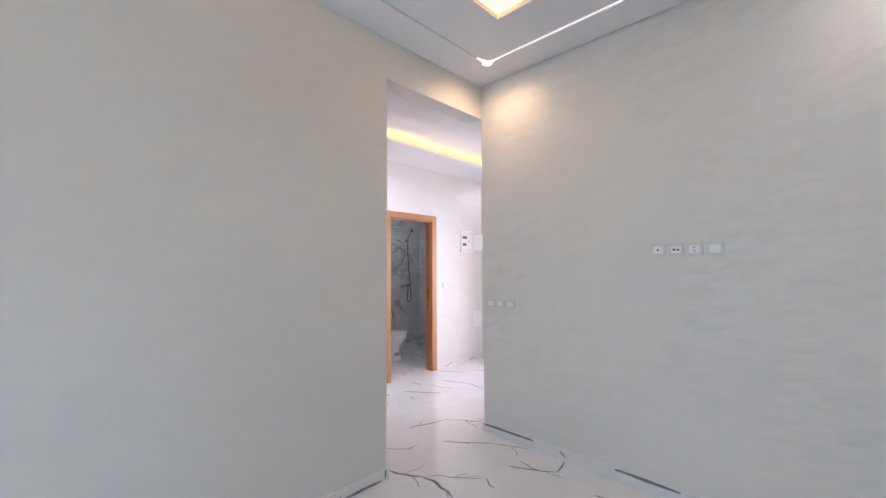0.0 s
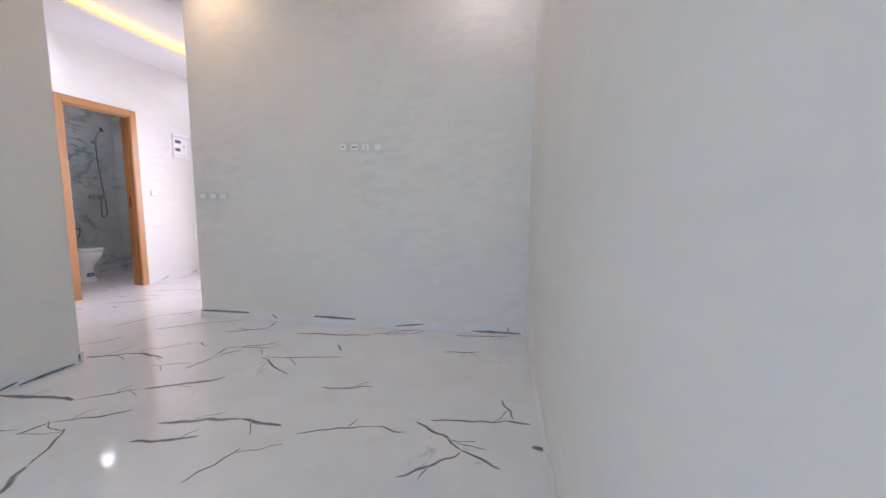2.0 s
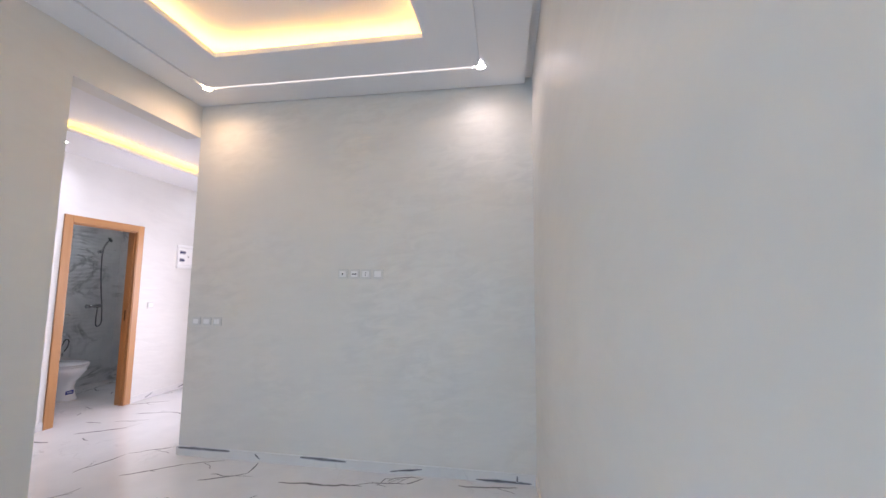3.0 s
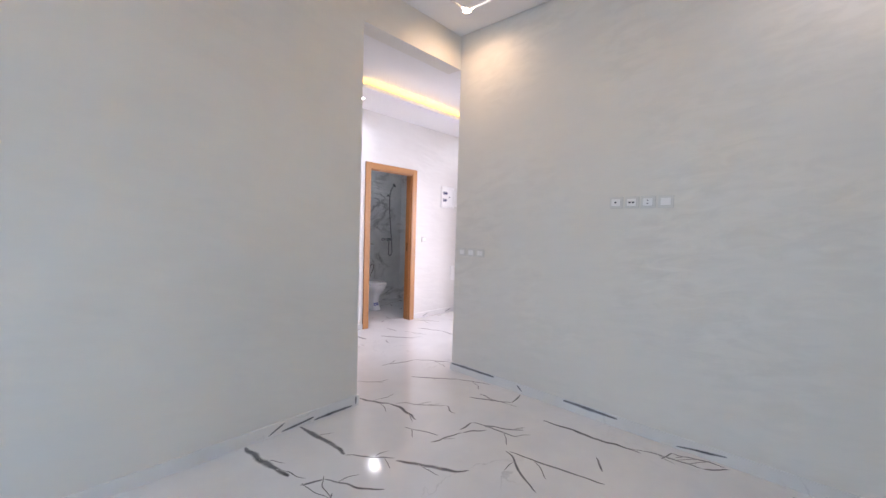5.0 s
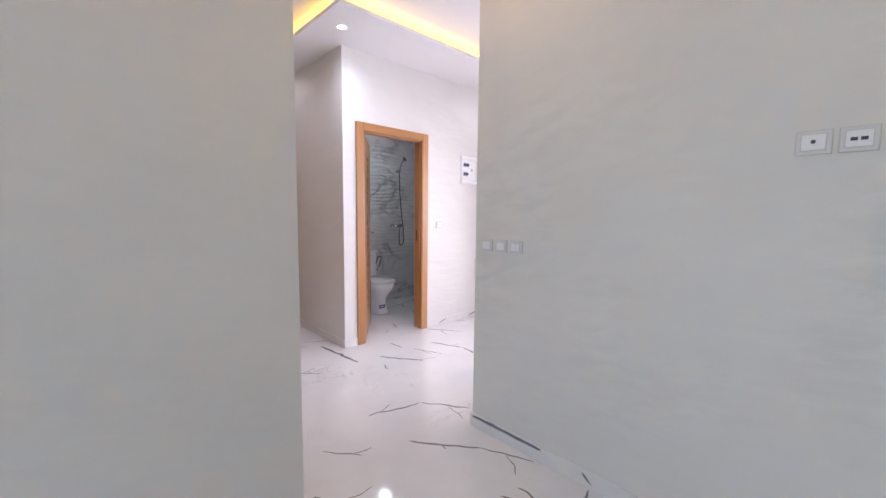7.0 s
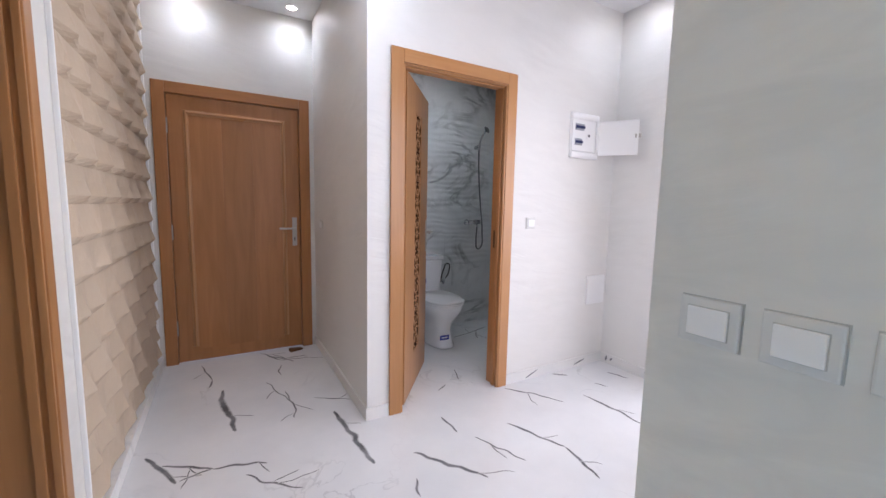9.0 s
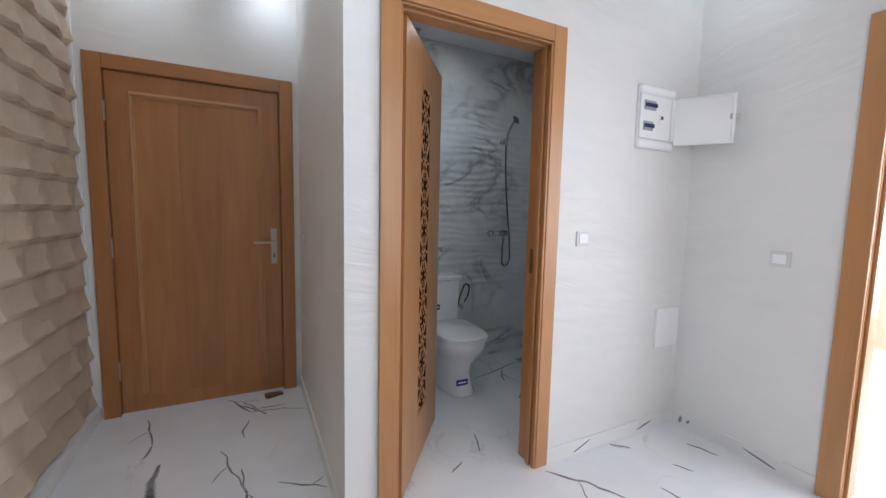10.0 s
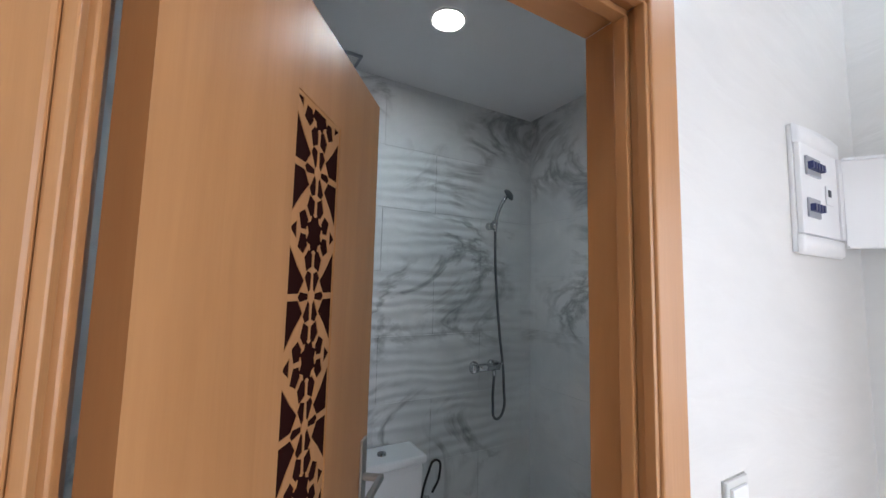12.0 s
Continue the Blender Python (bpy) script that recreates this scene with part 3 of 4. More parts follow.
downlight(2.400, 1.986, ZS - 0.001, M_SPOT_WARM, "warm lit round downlight in the plaster ceiling", P_WARM, (1.0, 0.72, 0.42))
downlight(2.400, -0.258, ZS - 0.001, M_SPOT, "white lit round downlight in the plaster ceiling", P_SPOT, (1.0, 0.93, 0.85))
WHITE = (0.72, 0.86, 1.0)
downlight(2.64, 3.70, HH, M_SPOT, "white lit round downlight in the hall ceiling", P_HALL, WHITE)
downlight(4.62, 3.70, HH, M_SPOT, "white lit round downlight in the hall ceiling", 0.22 * P_HALL, WHITE)
downlight(2.62, 5.27, HH, M_SPOT, "white lit round downlight above the entrance door", P_ENTRY, WHITE)
downlight(1.93, 5.27, HH, M_SPOT, "white lit round downlight above the entrance door", P_ENTRY, WHITE)
downlight(3.845, 4.87, HB, M_SPOT, "white lit round downlight in the bathroom ceiling", P_BATH, (0.62, 0.88, 1.0), 165, 0.064)


def led_strip(rows, label, mat):
    t = thing("led_strip", pose(rows[0][0], rows[0][2], rows[0][4]), label, "strip light", "hidden strip lights")
    inv = t.matrix_basis.inverted()
    for r in rows:
        bm = boxes(r)
        bmesh.ops.transform(bm, matrix=inv, verts=bm.verts)
        part("strip", bm, mat, t)


z0, z1, o = ZS + 0.0355, ZS + 0.05, 0.07
led_strip([(TX1 + o, TX1 + o + 0.012, TY0, TY1 + o, z0, z1), (TX0, TX1 + o, TY1 + o, TY1 + o + 0.012, z0, z1), (TX0, TX1 + o, TY0 - o - 0.012, TY0 - o, z0, z1), (TX0 - o - 0.012, TX0 - o, TY0 - o, TY1 + o, z0, z1)], "warm yellow led strip hidden in the ceiling tray", M_LED)
z0, z1 = HH + 0.0305, HH + 0.045
led_strip([(HX1 + o, 4.4, HY1 + o, HY1 + o + 0.012, z0, z1), (HX1 + o - 0.012, HX1 + o, HY1 + o, 5.0, z0, z1)], "warm yellow led strip hidden in the hall ceiling tray", M_LED_HALL)

# Emissive line added in place of the downlights' light along the channel
profile = thing("groove_glow", pose(2.405, 0.86, ZS + 0.012), "glowing line added for the downlit plaster ceiling channel", "strip light")
part("groove_line", boxes((-0.008, 0.008, -1.06, 1.06, -0.004, 0.004), bevel=0.001), M_GROOVE_GLOW, profile)

# bare lamp wire hanging from the tray
wire = thing("pendant_wire", pose(0.68, 0.85, ZT), "bare grey flex with an empty lamp connector", "cable")
tube("flex", [(0.0, 0.0, 0.0), (0.006, 0.003, -0.2), (-0.004, 0.0, -0.40), (0.016, -0.006, -0.575)], 0.005, M_BREAKER, wire)
bm = bmesh.new()
add_box(bm, 0.006, 0.027, -0.017, 0.004, -0.605, -0.572, 0.003)
part("connector", bm, M_DARK, wire, "dark connector block")


# ---- wall plates: local x along the wall, y out of it, z up ----
def plate(name, m, kind, label, w=0.083, h=0.074, group="wall plates"):
    t = thing(name, m, label, "switch" if kind in ("rocker", "double") else "socket", group)
    # Grey plate and strip draw the frame's shaded outline and the shadow gap
    part("outline_plate", boxes((-w / 2 - 0.001, w / 2 + 0.001, 0.0, 0.002, -h / 2 - 0.001, h / 2 + 0.001)), M_OUTLINE, t, "grey plate added for the dark outline")
    part("frame", boxes((-w / 2, w / 2, 0.002, 0.009, -h / 2, h / 2), bevel=0.003), M_FRAME, t)
    a, b = w / 2 - 0.013, h / 2 - 0.013
    part("joint", boxes((-a - 0.0012, a + 0.0012, 0.0085, 0.0095, -b - 0.0012, b + 0.0012)), M_OUTLINE, t, "grey strip put in for the shadow gap")
    if kind == "double":
        part("rocker", boxes((-a, -0.0015, 0.009, 0.014, -b, b), bevel=0.002), M_PLASTIC, t)
        part("rocker", boxes((0.0015, a, 0.009, 0.014, -b, b), bevel=0.002), M_PLASTIC, t)
        return t
    bm = boxes((-a, a, 0.009, 0.014, -b, b), bevel=0.002)
    part("rocker" if kind == "rocker" else "insert", bm, M_PLASTIC, t)
    if kind == "coax":
        bm = bmesh.new()
        cylinder(bm, 0.006, 0.005, 0.01, pose(0, 0.018, 0, 90))
        part("coaxial_pin", bm, M_DARK, t, "dark aerial jack")
    if kind == "ports":
        bm = boxes((-0.018, -0.003, 0.014, 0.0155, -0.006, 0.004), (0.003, 0.018, 0.014, 0.0155, -0.006, 0.004))
        part("jack", bm, M_DARK, t, "dark data jacks")
    if kind == "mains":
        bm = bmesh.new()
        lathe(bm, [(0.021, 0.0), (0.020, 0.002), (0.018, 0.002)], pose(0, 0.014, 0, -90))
        part("well_rim", bm, M_PLASTIC, t)
        for sx in (-0.0095, 0.0095):
            bm = bmesh.new()
            cylinder(bm, 0.0042, 0.0042, 0.002, pose(0, 0.0148, sx, 90), 12)
            part("pin_hole", bm, M_DARK, t)
    return t


def on_tv(y, z):
    return Matrix.Translation((XTV, y, z)) @ pose(0, 0, 0, 0, 0, 90)


for y, kind, label in ((0.881, "coax", "white aerial socket on the stucco wall"), (0.783, "ports", "white data socket on the stucco wall"),
                       (0.687, "mains", "white mains socket on the stucco wall"), (0.5855, "blank", "white blank cover plate on the stucco wall")):
    plate("wall_socket", on_tv(y, 1.509), kind, label)
for y, kind in ((2.195, "rocker"), (2.095, "rocker"), (1.996, "double")):
    plate("light_switch", on_tv(y, 1.102), kind, "white double rocker light switch on the stucco wall" if kind == "double" else "white rocker light switch on the stucco wall", 0.077, 0.067)
plate("light_switch", pose(3.989, YB, 1.152, 0, 0, 180), "rocker", "white rocker switch beside the bathroom door")
plate("light_switch", Matrix.Translation((XR, 3.525, 1.075)) @ pose(0, 0, 0, 0, 0, 90), "rocker", "white rocker switch on the plain hall wall")
plate("light_switch", Matrix.Translation((XB, 5.14, 1.09)) @ pose(0, 0, 0, 0, 0, 90), "rocker", "white rocker switch near the entrance door")
plate("light_switch", pose(1.375, 3.86, 1.06, 0, 0, 180), "rocker", "white rocker switch in the side room")


# ---- doors ----
def casing(parent, w, h, depth, jamb, face=0.075, beads=True, upright=M_WOOD, level=M_WOOD_X):
    """A frame round an opening of width w and height h: local x across, y into the wall, z up; casing in front, lining behind."""
    proud = 0.018
    for sx in (-1, 1):
        a, b = sorted((sx * w / 2, sx * (w / 2 + face)))
        bm = boxes((a, b, -proud, 0.0, 0, h + face), bevel=0.004)
        part("casing_upright", bm, upright, parent)
        a, b = sorted((sx * (w / 2 - 0.001), sx * (w / 2 + jamb)))
        part("lining_upright", boxes((a, b, 0.001, depth, 0, h), bevel=0.002), upright, parent)
        a, b = sorted((sx * (w / 2 - 0.011), sx * (w / 2 - 0.0004)))
        if beads:
            part("bead", boxes((a, b, -0.013, 0.006, 0, h - 0.009), bevel=0.002), upright, parent)
        a, b = sorted((sx * (w / 2 - 0.014), sx * (w / 2 - 0.0015)))
        part("door_stop", boxes((a, b, 0.022, 0.048, 0, h - 0.0145), bevel=0.003), upright, parent)
    part("casing_head", boxes((-w / 2 + 0.0005, w / 2 - 0.0005, -proud, 0.0, h + 0.001, h + face), bevel=0.004), level, parent)
    part("lining_head", boxes((-w / 2, w / 2, 0.001, depth, h, h + jamb), bevel=0.002), level, parent)
    if beads:
        part("bead", boxes((-w / 2 + 0.002, w / 2 - 0.002, -0.010, 0.006, h - 0.0085, h - 0.001), bevel=0.003), level, parent)
    part("door_stop", boxes((-w / 2 + 0.002, w / 2 - 0.002, 0.022, 0.048, h - 0.014, h - 0.001), bevel=0.003), level, parent)


def lever(parent, m, flip=1, plate_h=0.20):
    """A lever handle on a long plate: local x towards the lever's tip, y out of the door."""
    bm = boxes((-0.019, 0.019, 0, 0.007, -plate_h * 0.62, plate_h * 0.38), bevel=0.003)
    bmesh.ops.transform(bm, matrix=m, verts=bm.verts)
    h = part("handle", bm, M_STEEL, parent, "brushed steel lever handle")
    bm = bmesh.new()
    cylinder(bm, 0.009, 0.009, 0.045, pose(0, 0.028, 0, 90), 16)
    add_box(bm, -0.008 if flip > 0 else -0.125, 0.125 if flip > 0 else 0.008, 0.043, 0.057, -0.008, 0.008, 0.005)
    bmesh.ops.transform(bm, matrix=m, verts=bm.verts)
    part("lever", bm, M_STEEL, h)
    bm = boxes((-0.004, 0.004, 0.0072, 0.0082, -plate_h * 0.44, -plate_h * 0.33))
    bmesh.ops.transform(bm, matrix=m, verts=bm.verts)
    part("keyhole", bm, M_DARK, h)


# entrance door, closed
door = tagged(thing("door_1", pose(2.225, YE, 0), "closed varnished wooden entrance door with a steel handle", "door"), kind="structure")
EW, EHT = 0.915, 2.03
casing(door, EW, EHT, 0.12, 0.015, 0.08, False, M_WOOD_SHADE, M_WOOD_SHADE_X)
leaf = part("door_leaf", boxes((-EW / 2 + 0.006, EW / 2 - 0.007, 0.004, 0.021, 0.008, EHT - 0.006), bevel=0.003), M_WOOD_SHADE, door)
MX0, MX1, MZ0, MZ1 = -0.355, 0.348, 0.12, 1.925
for x in (MX0 + 0.018, MX1 - 0.018):
    bm = boxes((x - 0.018, x + 0.018, -0.003, 0.0045, MZ0, MZ1), bevel=0.003)
    cylinder(bm, 0.0105, 0.0105, MZ1 - MZ0 - 0.01, pose(x, -0.004, (MZ0 + MZ1) / 2), 16)
    part("moulding", bm, M_WOOD_PALE, leaf, "rounded moulding, pale wood lifted for its highlight")
bm = boxes((MX0 + 0.037, MX1 - 0.037, -0.003, 0.0045, MZ1 - 0.036, MZ1), bevel=0.003)
cylinder(bm, 0.0105, 0.0105, MX1 - MX0 - 0.04, pose((MX0 + MX1) / 2, -0.005, MZ1 - 0.018, 0, 90), 16)
part("moulding", bm, M_WOOD_PALE_X, leaf, "rounded moulding, pale wood lifted for its highlight")
for k in range(3):
    x0 = MX0 + 0.037 + k * (MX1 - MX0 - 0.074) / 3
    part("panel_board", boxes((x0 + 0.0008, x0 + (MX1 - MX0 - 0.074) / 3 - 0.0008, 0.0012, 0.0042, MZ0 - 0.02, MZ1 - 0.037), bevel=0.001), M_WOOD_SHADE, leaf)
for z in (0.28, 1.02, 1.80):
    bm = bmesh.new()
    cylinder(bm, 0.007, 0.007, 0.11, pose(-EW / 2 + 0.002, -0.004, z), 14)
    part("hinge", bm, M_STEEL, door, "steel hinge")
lever(door, pose(0.408, 0.004, 1.045, 0, 0, 180), 1, 0.24)
wedge = thing("door_wedge", pose(2.61, 5.335, 0, 0, 0, 20), "small brown wooden wedge at the door's foot", "door stop")
bm = boxes((-0.055, 0.055, -0.022, 0.022, 0.0, 0.03), bevel=0.004)
for v in bm.verts:
    if v.co.x > 0:
        v.co.z *= 0.4
part("wedge", bm, M_WEDGE, wedge)

# bathroom door, ajar
bath_door = tagged(thing("door_2", pose(3.373, YB, 0), "open varnished wooden bathroom door with a pierced lattice", "door"), kind="structure")
casing(bath_door, 0.732, 2.045, 0.12, 0.018, 0.075)
LW, LH, LX0, LX1, LZ0, LZ1 = 0.705, 2.03, 0.266, 0.442, 0.25, 1.858
turn = math.degrees(math.atan2(0.797, 0.605))
bath_leaf = new("door_leaf", mesh_of("door_leaf", boxes((0, LX0, 0, 0.04, 0.008, LH), (LX1, LW, 0, 0.04, 0.008, LH), (LX0, LX1, 0, 0.04, 0.008, LZ0), (LX0, LX1, 0, 0.04, LZ1, LH)), M_WOOD))
bath_leaf.parent = bath_door
bath_leaf.matrix_basis = pose(3.055 - 3.373, 0.05, 0, 0, 0, turn)
part("backing", boxes((LX0, LX1, 0.004, 0.036, LZ0, LZ1)), M_LATTICE_BACK, bath_leaf, "dark backing behind the lattice")


def prism(bm, pts):
    """An upright cutter through the leaf's plate from points (x, z)."""
    rows = [[bm.verts.new((x, y, z)) for x, z in pts] for y in (-0.02, 0.04)]
    bm.faces.new(rows[0])
    bm.faces.new(list(reversed(rows[1])))
    for k in range(len(pts)):
        q = (k + 1) % len(pts)
        bm.faces.new((rows[0][k], rows[1][k], rows[1][q], rows[0][q]))


def openings(cx, cz, half, p):
    """The pierced shapes of one repeat: a star, its petals, side darts, wedges and slender drops."""
    star = [(r * math.cos(i * math.pi / 8), 1.25 * r * math.sin(i * math.pi / 8)) for i in range(16) for r in ((0.026,) if i % 2 else (0.019,))]
    shapes = [star]
    for i in range(8):
        a = math.pi / 8 + i * math.pi / 4
        shapes.append([(r * math.cos(a + d), 1.15 * r * math.sin(a + d)) for r, d in ((0.034, -0.20), (0.050, -0.27), (0.061, 0.0), (0.050, 0.27), (0.034, 0.20))])
    for s in (-1, 1):
        shapes.append([(s * 0.066, -0.013), (s * (half - 0.004), 0.0), (s * 0.066, 0.013)])
        for q in (-1, 1):
            top = p / 2
            shapes.append([(s * (half - 0.003), q * 0.034), (s * (half - 0.003), q * (top - 0.012)), (s * 0.050, q * (top - 0.012)), (s * 0.036, q * (top - 0.030)), (s * 0.058, q * 0.062)])
            shapes.append([(s * 0.005, q * 0.074), (s * 0.018, q * 0.070), (s * 0.026, q * 0.080), (s * 0.012, q * (top - 0.010)), (s * 0.006, q * (top - 0.016))])
        shapes.append([(s * 0.016, -p / 2 + 0.004), (s * 0.040, -p / 2 + 0.007), (s * 0.046, -p / 2), (s * 0.040, -p / 2 - 0.007), (s * 0.016, -p / 2 - 0.004)])
    grown = []
    for sh in shapes:
        mx, mz = sum(x for x, _ in sh) / len(sh), sum(z for _, z in sh) / len(sh)
        grown.append([(cx + max(-half + 0.001, min(half - 0.001, mx + 1.27 * (x - mx))), cz + mz + 1.25 * (z - mz)) for x, z in sh])
    return grown


bm = bmesh.new()
cx, period, half = (LX0 + LX1) / 2, 0.225, (LX1 - LX0) / 2
for k in range(-1, 7):
    for pts in openings(cx, LZ1 - 0.233 - period * k, half, period):
        zs = [min(max(z, LZ0 + 0.006), LZ1 - 0.006) for x, z in pts]
        if max(zs) - min(zs) > 0.006 and abs(sum(zs) / len(zs) - sum(z for x, z in pts) / len(pts)) < 0.012:
            prism(bm, [(x, z) for (x, _), z in zip(pts, zs)])
bmesh.ops.recalc_face_normals(bm, faces=bm.faces)
cutter = new("cutter", mesh_of("cutter", bm, M_WOOD))
plate_ob = new("plate", mesh_of("plate", boxes((LX0 + 0.0003, LX1 - 0.0003, 0.0025, 0.0065, LZ0 + 0.0003, LZ1 - 0.0003)), M_WOOD))
cut = plate_ob.modifiers.new("cut", "BOOLEAN")
cut.object, cut.operation, cut.solver = cutter, "DIFFERENCE", "EXACT"
cut.use_self = True
pierced = bpy.data.meshes.new_from_object(plate_ob.evaluated_get(bpy.context.evaluated_depsgraph_get()))
for old in (plate_ob, cutter):
    bpy.data.objects.remove(old)
bm = bmesh.new()
bm.from_mesh(pierced)
part("lattice", bm, M_WOOD, bath_leaf, "pierced wooden fretwork")
lever(bath_leaf, Matrix.Translation((LW - 0.035, 0.0, 1.06)) @ pose(0, 0, 0, 0, 0, 180), 1, 0.24)
part("latch_plate", boxes((LW, LW + 0.0015, 0.010, 0.030, 0.95, 1.15)), M_STEEL, bath_leaf, "steel latch plate")
part("strike_plate", boxes((0.3495, 0.3515, 0.055, 0.072, 0.98, 1.10)), M_GAP, bath_door, "dark strike plate")

# doorways with frames only
dr = tagged(thing("door_3", pose(XR, (DR0 + DR1) / 2, 0, 0, 0, -90), "varnished wooden frame of an open doorway to a sunlit room", "doorway"), kind="structure")
casing(dr, DR1 - DR0 - 0.02, 2.04, T, 0.01, 0.085, False)
dl = tagged(thing("door_4", pose(XP, (DL0 + DL1) / 2, 0, 0, 0, 90), "varnished wooden frame of an open doorway to a side room", "doorway"), kind="structure")
casing(dl, DL1 - DL0 - 0.02, 2.04, 0.185, 0.01, 0.06)
part("strike_plate", boxes(((DL1 - DL0) / 2 - 0.0125, (DL1 - DL0) / 2 - 0.0105, 0.085, 0.10, 1.0, 1.09)), M_GAP, dl, "dark strike plate")
setting("trim", boxes((XP, XP + 0.012, 3.55, 3.708, SK, 2.75), bevel=0.003), M_WALL, "white plaster strip beside the relief panels", "trim")
setting("trim", boxes((XP + 0.0121, XP + 0.028, 3.652, 3.666, SK, 2.75), bevel=0.003), M_PLASTIC, "slim white upright bead beside the relief panels", "trim")
setting("trim", boxes((XP, XP + 0.024, YE - 0.018, YE, SK, 2.75), bevel=0.002), M_PLASTIC, "white upright trim beside the relief panels", "trim")

# ---- electrical board, lid open ----
board = thing("fuse_board", pose(4.471, YB, 1.797), "white plastic fuse board with its lid open", "fuse box")
bw, bh = 0.144, 0.16
part("housing", boxes((-bw, bw, -0.010, 0, -bh, bh), bevel=0.003), M_PLASTIC, board)
for s in (1, -1):
    bm = bmesh.new()
    seg, rows = 14, []
    for i in range(seg + 1):
        x = -bw + 2 * bw * i / seg
        bow = 0.020 + 0.008 * (1 - (x / bw) ** 2)
        rows.append([bm.verts.new((x, y, s * z)) for y, z in ((-0.011, bh - 0.045), (-bow, bh - 0.040), (-bow, bh - 0.004), (-0.011, bh + 0.004))])
    for a, b in zip(rows, rows[1:]):
        for i in range(3):
            bm.faces.new((a[i], a[i + 1], b[i + 1], b[i]) if s > 0 else (a[i], b[i], b[i + 1], a[i + 1]))
    for r in (rows[0], rows[-1]):
        bm.faces.new(r)
    bmesh.ops.recalc_face_normals(bm, faces=bm.faces)
    part("end_cover", bm, M_PLASTIC, board, "", True)
part("front_plate", boxes((-bw + 0.006, 0.108, -0.022, -0.0105, -0.113, 0.113), bevel=0.002), M_PLASTIC, board)
part("hinge_strip", boxes((0.112, bw - 0.004, -0.026, -0.0105, -0.113, 0.113), bevel=0.002), M_PLASTIC, board)
for z, x0, x1 in ((0.058, -0.112, -0.022), (-0.048, -0.112, -0.038)):
    br = part("breaker", boxes((x0, x1, -0.027, -0.0222, z - 0.024, z + 0.024), bevel=0.001), M_BREAKER, board, "grey row of circuit breakers")
    n = 5 if x1 > -0.03 else 4
    for i in range(n):
        x = x0 + (i + 0.5) * (x1 - x0) / n
        part("toggle", boxes((x - 0.006, x + 0.006, -0.038, -0.0272, z - 0.010, z + 0.008), bevel=0.001), M_NAVY, br)
catch = part("catch_seat", boxes((0.012, 0.060, -0.026, -0.0222, -0.028, 0.022), bevel=0.002), M_PLASTIC, board)
part("catch_hole", boxes((0.022, 0.040, -0.0275, -0.0262, -0.006, 0.012)), M_DARK, catch)
ang = math.degrees(math.atan2(3.751 - 3.985, 4.79 - 4.63))
lid = new("lid", mesh_of("lid", boxes((0.004, 0.275, 0.0, 0.006, -0.135, 0.118), bevel=0.0015), M_PLASTIC))
lid.parent = board
lid.matrix_basis = pose(0.14, -0.022, 0, 0, 0, ang)
for r in ((0.004, 0.275, -0.014, -0.0005, 0.111, 0.118), (0.004, 0.275, -0.014, -0.0005, -0.135, -0.128), (0.262, 0.275, -0.013, -0.0005, -0.127, 0.11)):
    part("flange", boxes(r, bevel=0.0015), M_PLASTIC, lid)
part("latch", boxes((0.252, 0.292, -0.012, -0.002, -0.012, 0.016), bevel=0.002), M_STEEL, lid, "grey metal latch")

cover = thing("junction_cover", pose(4.70, YB, 0.617), "white square junction box cover on the stucco wall", "cover plate")
part("cover", boxes((-0.1, 0.1, -0.016, 0, -0.115, 0.115), bevel=0.004), M_PLASTIC, cover)

# ---- bathroom ----
toilet = thing("toilet", pose(3.806, YE - 0.012, 0), "white ceramic close-coupled toilet with blue stickers", "toilet")


def loft(bm, rings, n=32):
    """Rings of (z, centre y, half width, front, back, squareness): a D-shaped section, front towards -y."""
    rows = []
    for z, cy, hw, fr, bk, sq in rings:
        row = []
        for i in range(n):
            a = 2 * math.pi * i / n
            c, s = math.cos(a), math.sin(a)
            e = 2.0 / sq if s > 0 else 2.0 / (1.2 + 0.42 * sq)
            px = math.copysign(abs(c) ** e, c) * hw
            py = cy + math.copysign(abs(s) ** e, s) * (bk if s > 0 else fr)
            row.append(bm.verts.new((px, py, z)))
        rows.append(row)
    for a, b in zip(rows, rows[1:]):
        for i in range(n):
            bm.faces.new((a[i], a[(i + 1) % n], b[(i + 1) % n], b[i]))
    bm.faces.new(list(reversed(rows[0])))
    bm.faces.new(rows[-1])


bm = bmesh.new()
loft(bm, [(0.0, -0.36, 0.115, 0.27, 0.26, 3.5), (0.012, -0.36, 0.118, 0.275, 0.26, 3.5), (0.05, -0.36, 0.108, 0.25, 0.26, 3.5), (0.15, -0.36, 0.098, 0.225, 0.26, 3.2),
          (0.22, -0.37, 0.11, 0.235, 0.26, 3.0), (0.29, -0.40, 0.15, 0.27, 0.26, 2.8), (0.34, -0.42, 0.175, 0.285, 0.25, 2.8), (0.385, -0.42, 0.182, 0.29, 0.25, 2.8), (0.395, -0.42, 0.178, 0.285, 0.245, 2.8)])
part("bowl", bm, M_CERAMIC, toilet, "", True)
bm = bmesh.new()
loft(bm, [(0.397, -0.42, 0.175, 0.285, 0.20, 4.0), (0.400, -0.42, 0.183, 0.293, 0.205, 4.0), (0.408, -0.42, 0.183, 0.293, 0.205, 4.0), (0.412, -0.42, 0.176, 0.285, 0.20, 4.0)])
part("seat", bm, M_CERAMIC, toilet, "", True)
bm = bmesh.new()
loft(bm, [(0.4145, -0.42, 0.178, 0.288, 0.20, 4.0), (0.418, -0.42, 0.186, 0.296, 0.205, 4.0), (0.430, -0.42, 0.185, 0.295, 0.205, 4.0), (0.440, -0.42, 0.165, 0.27, 0.19, 4.0)])
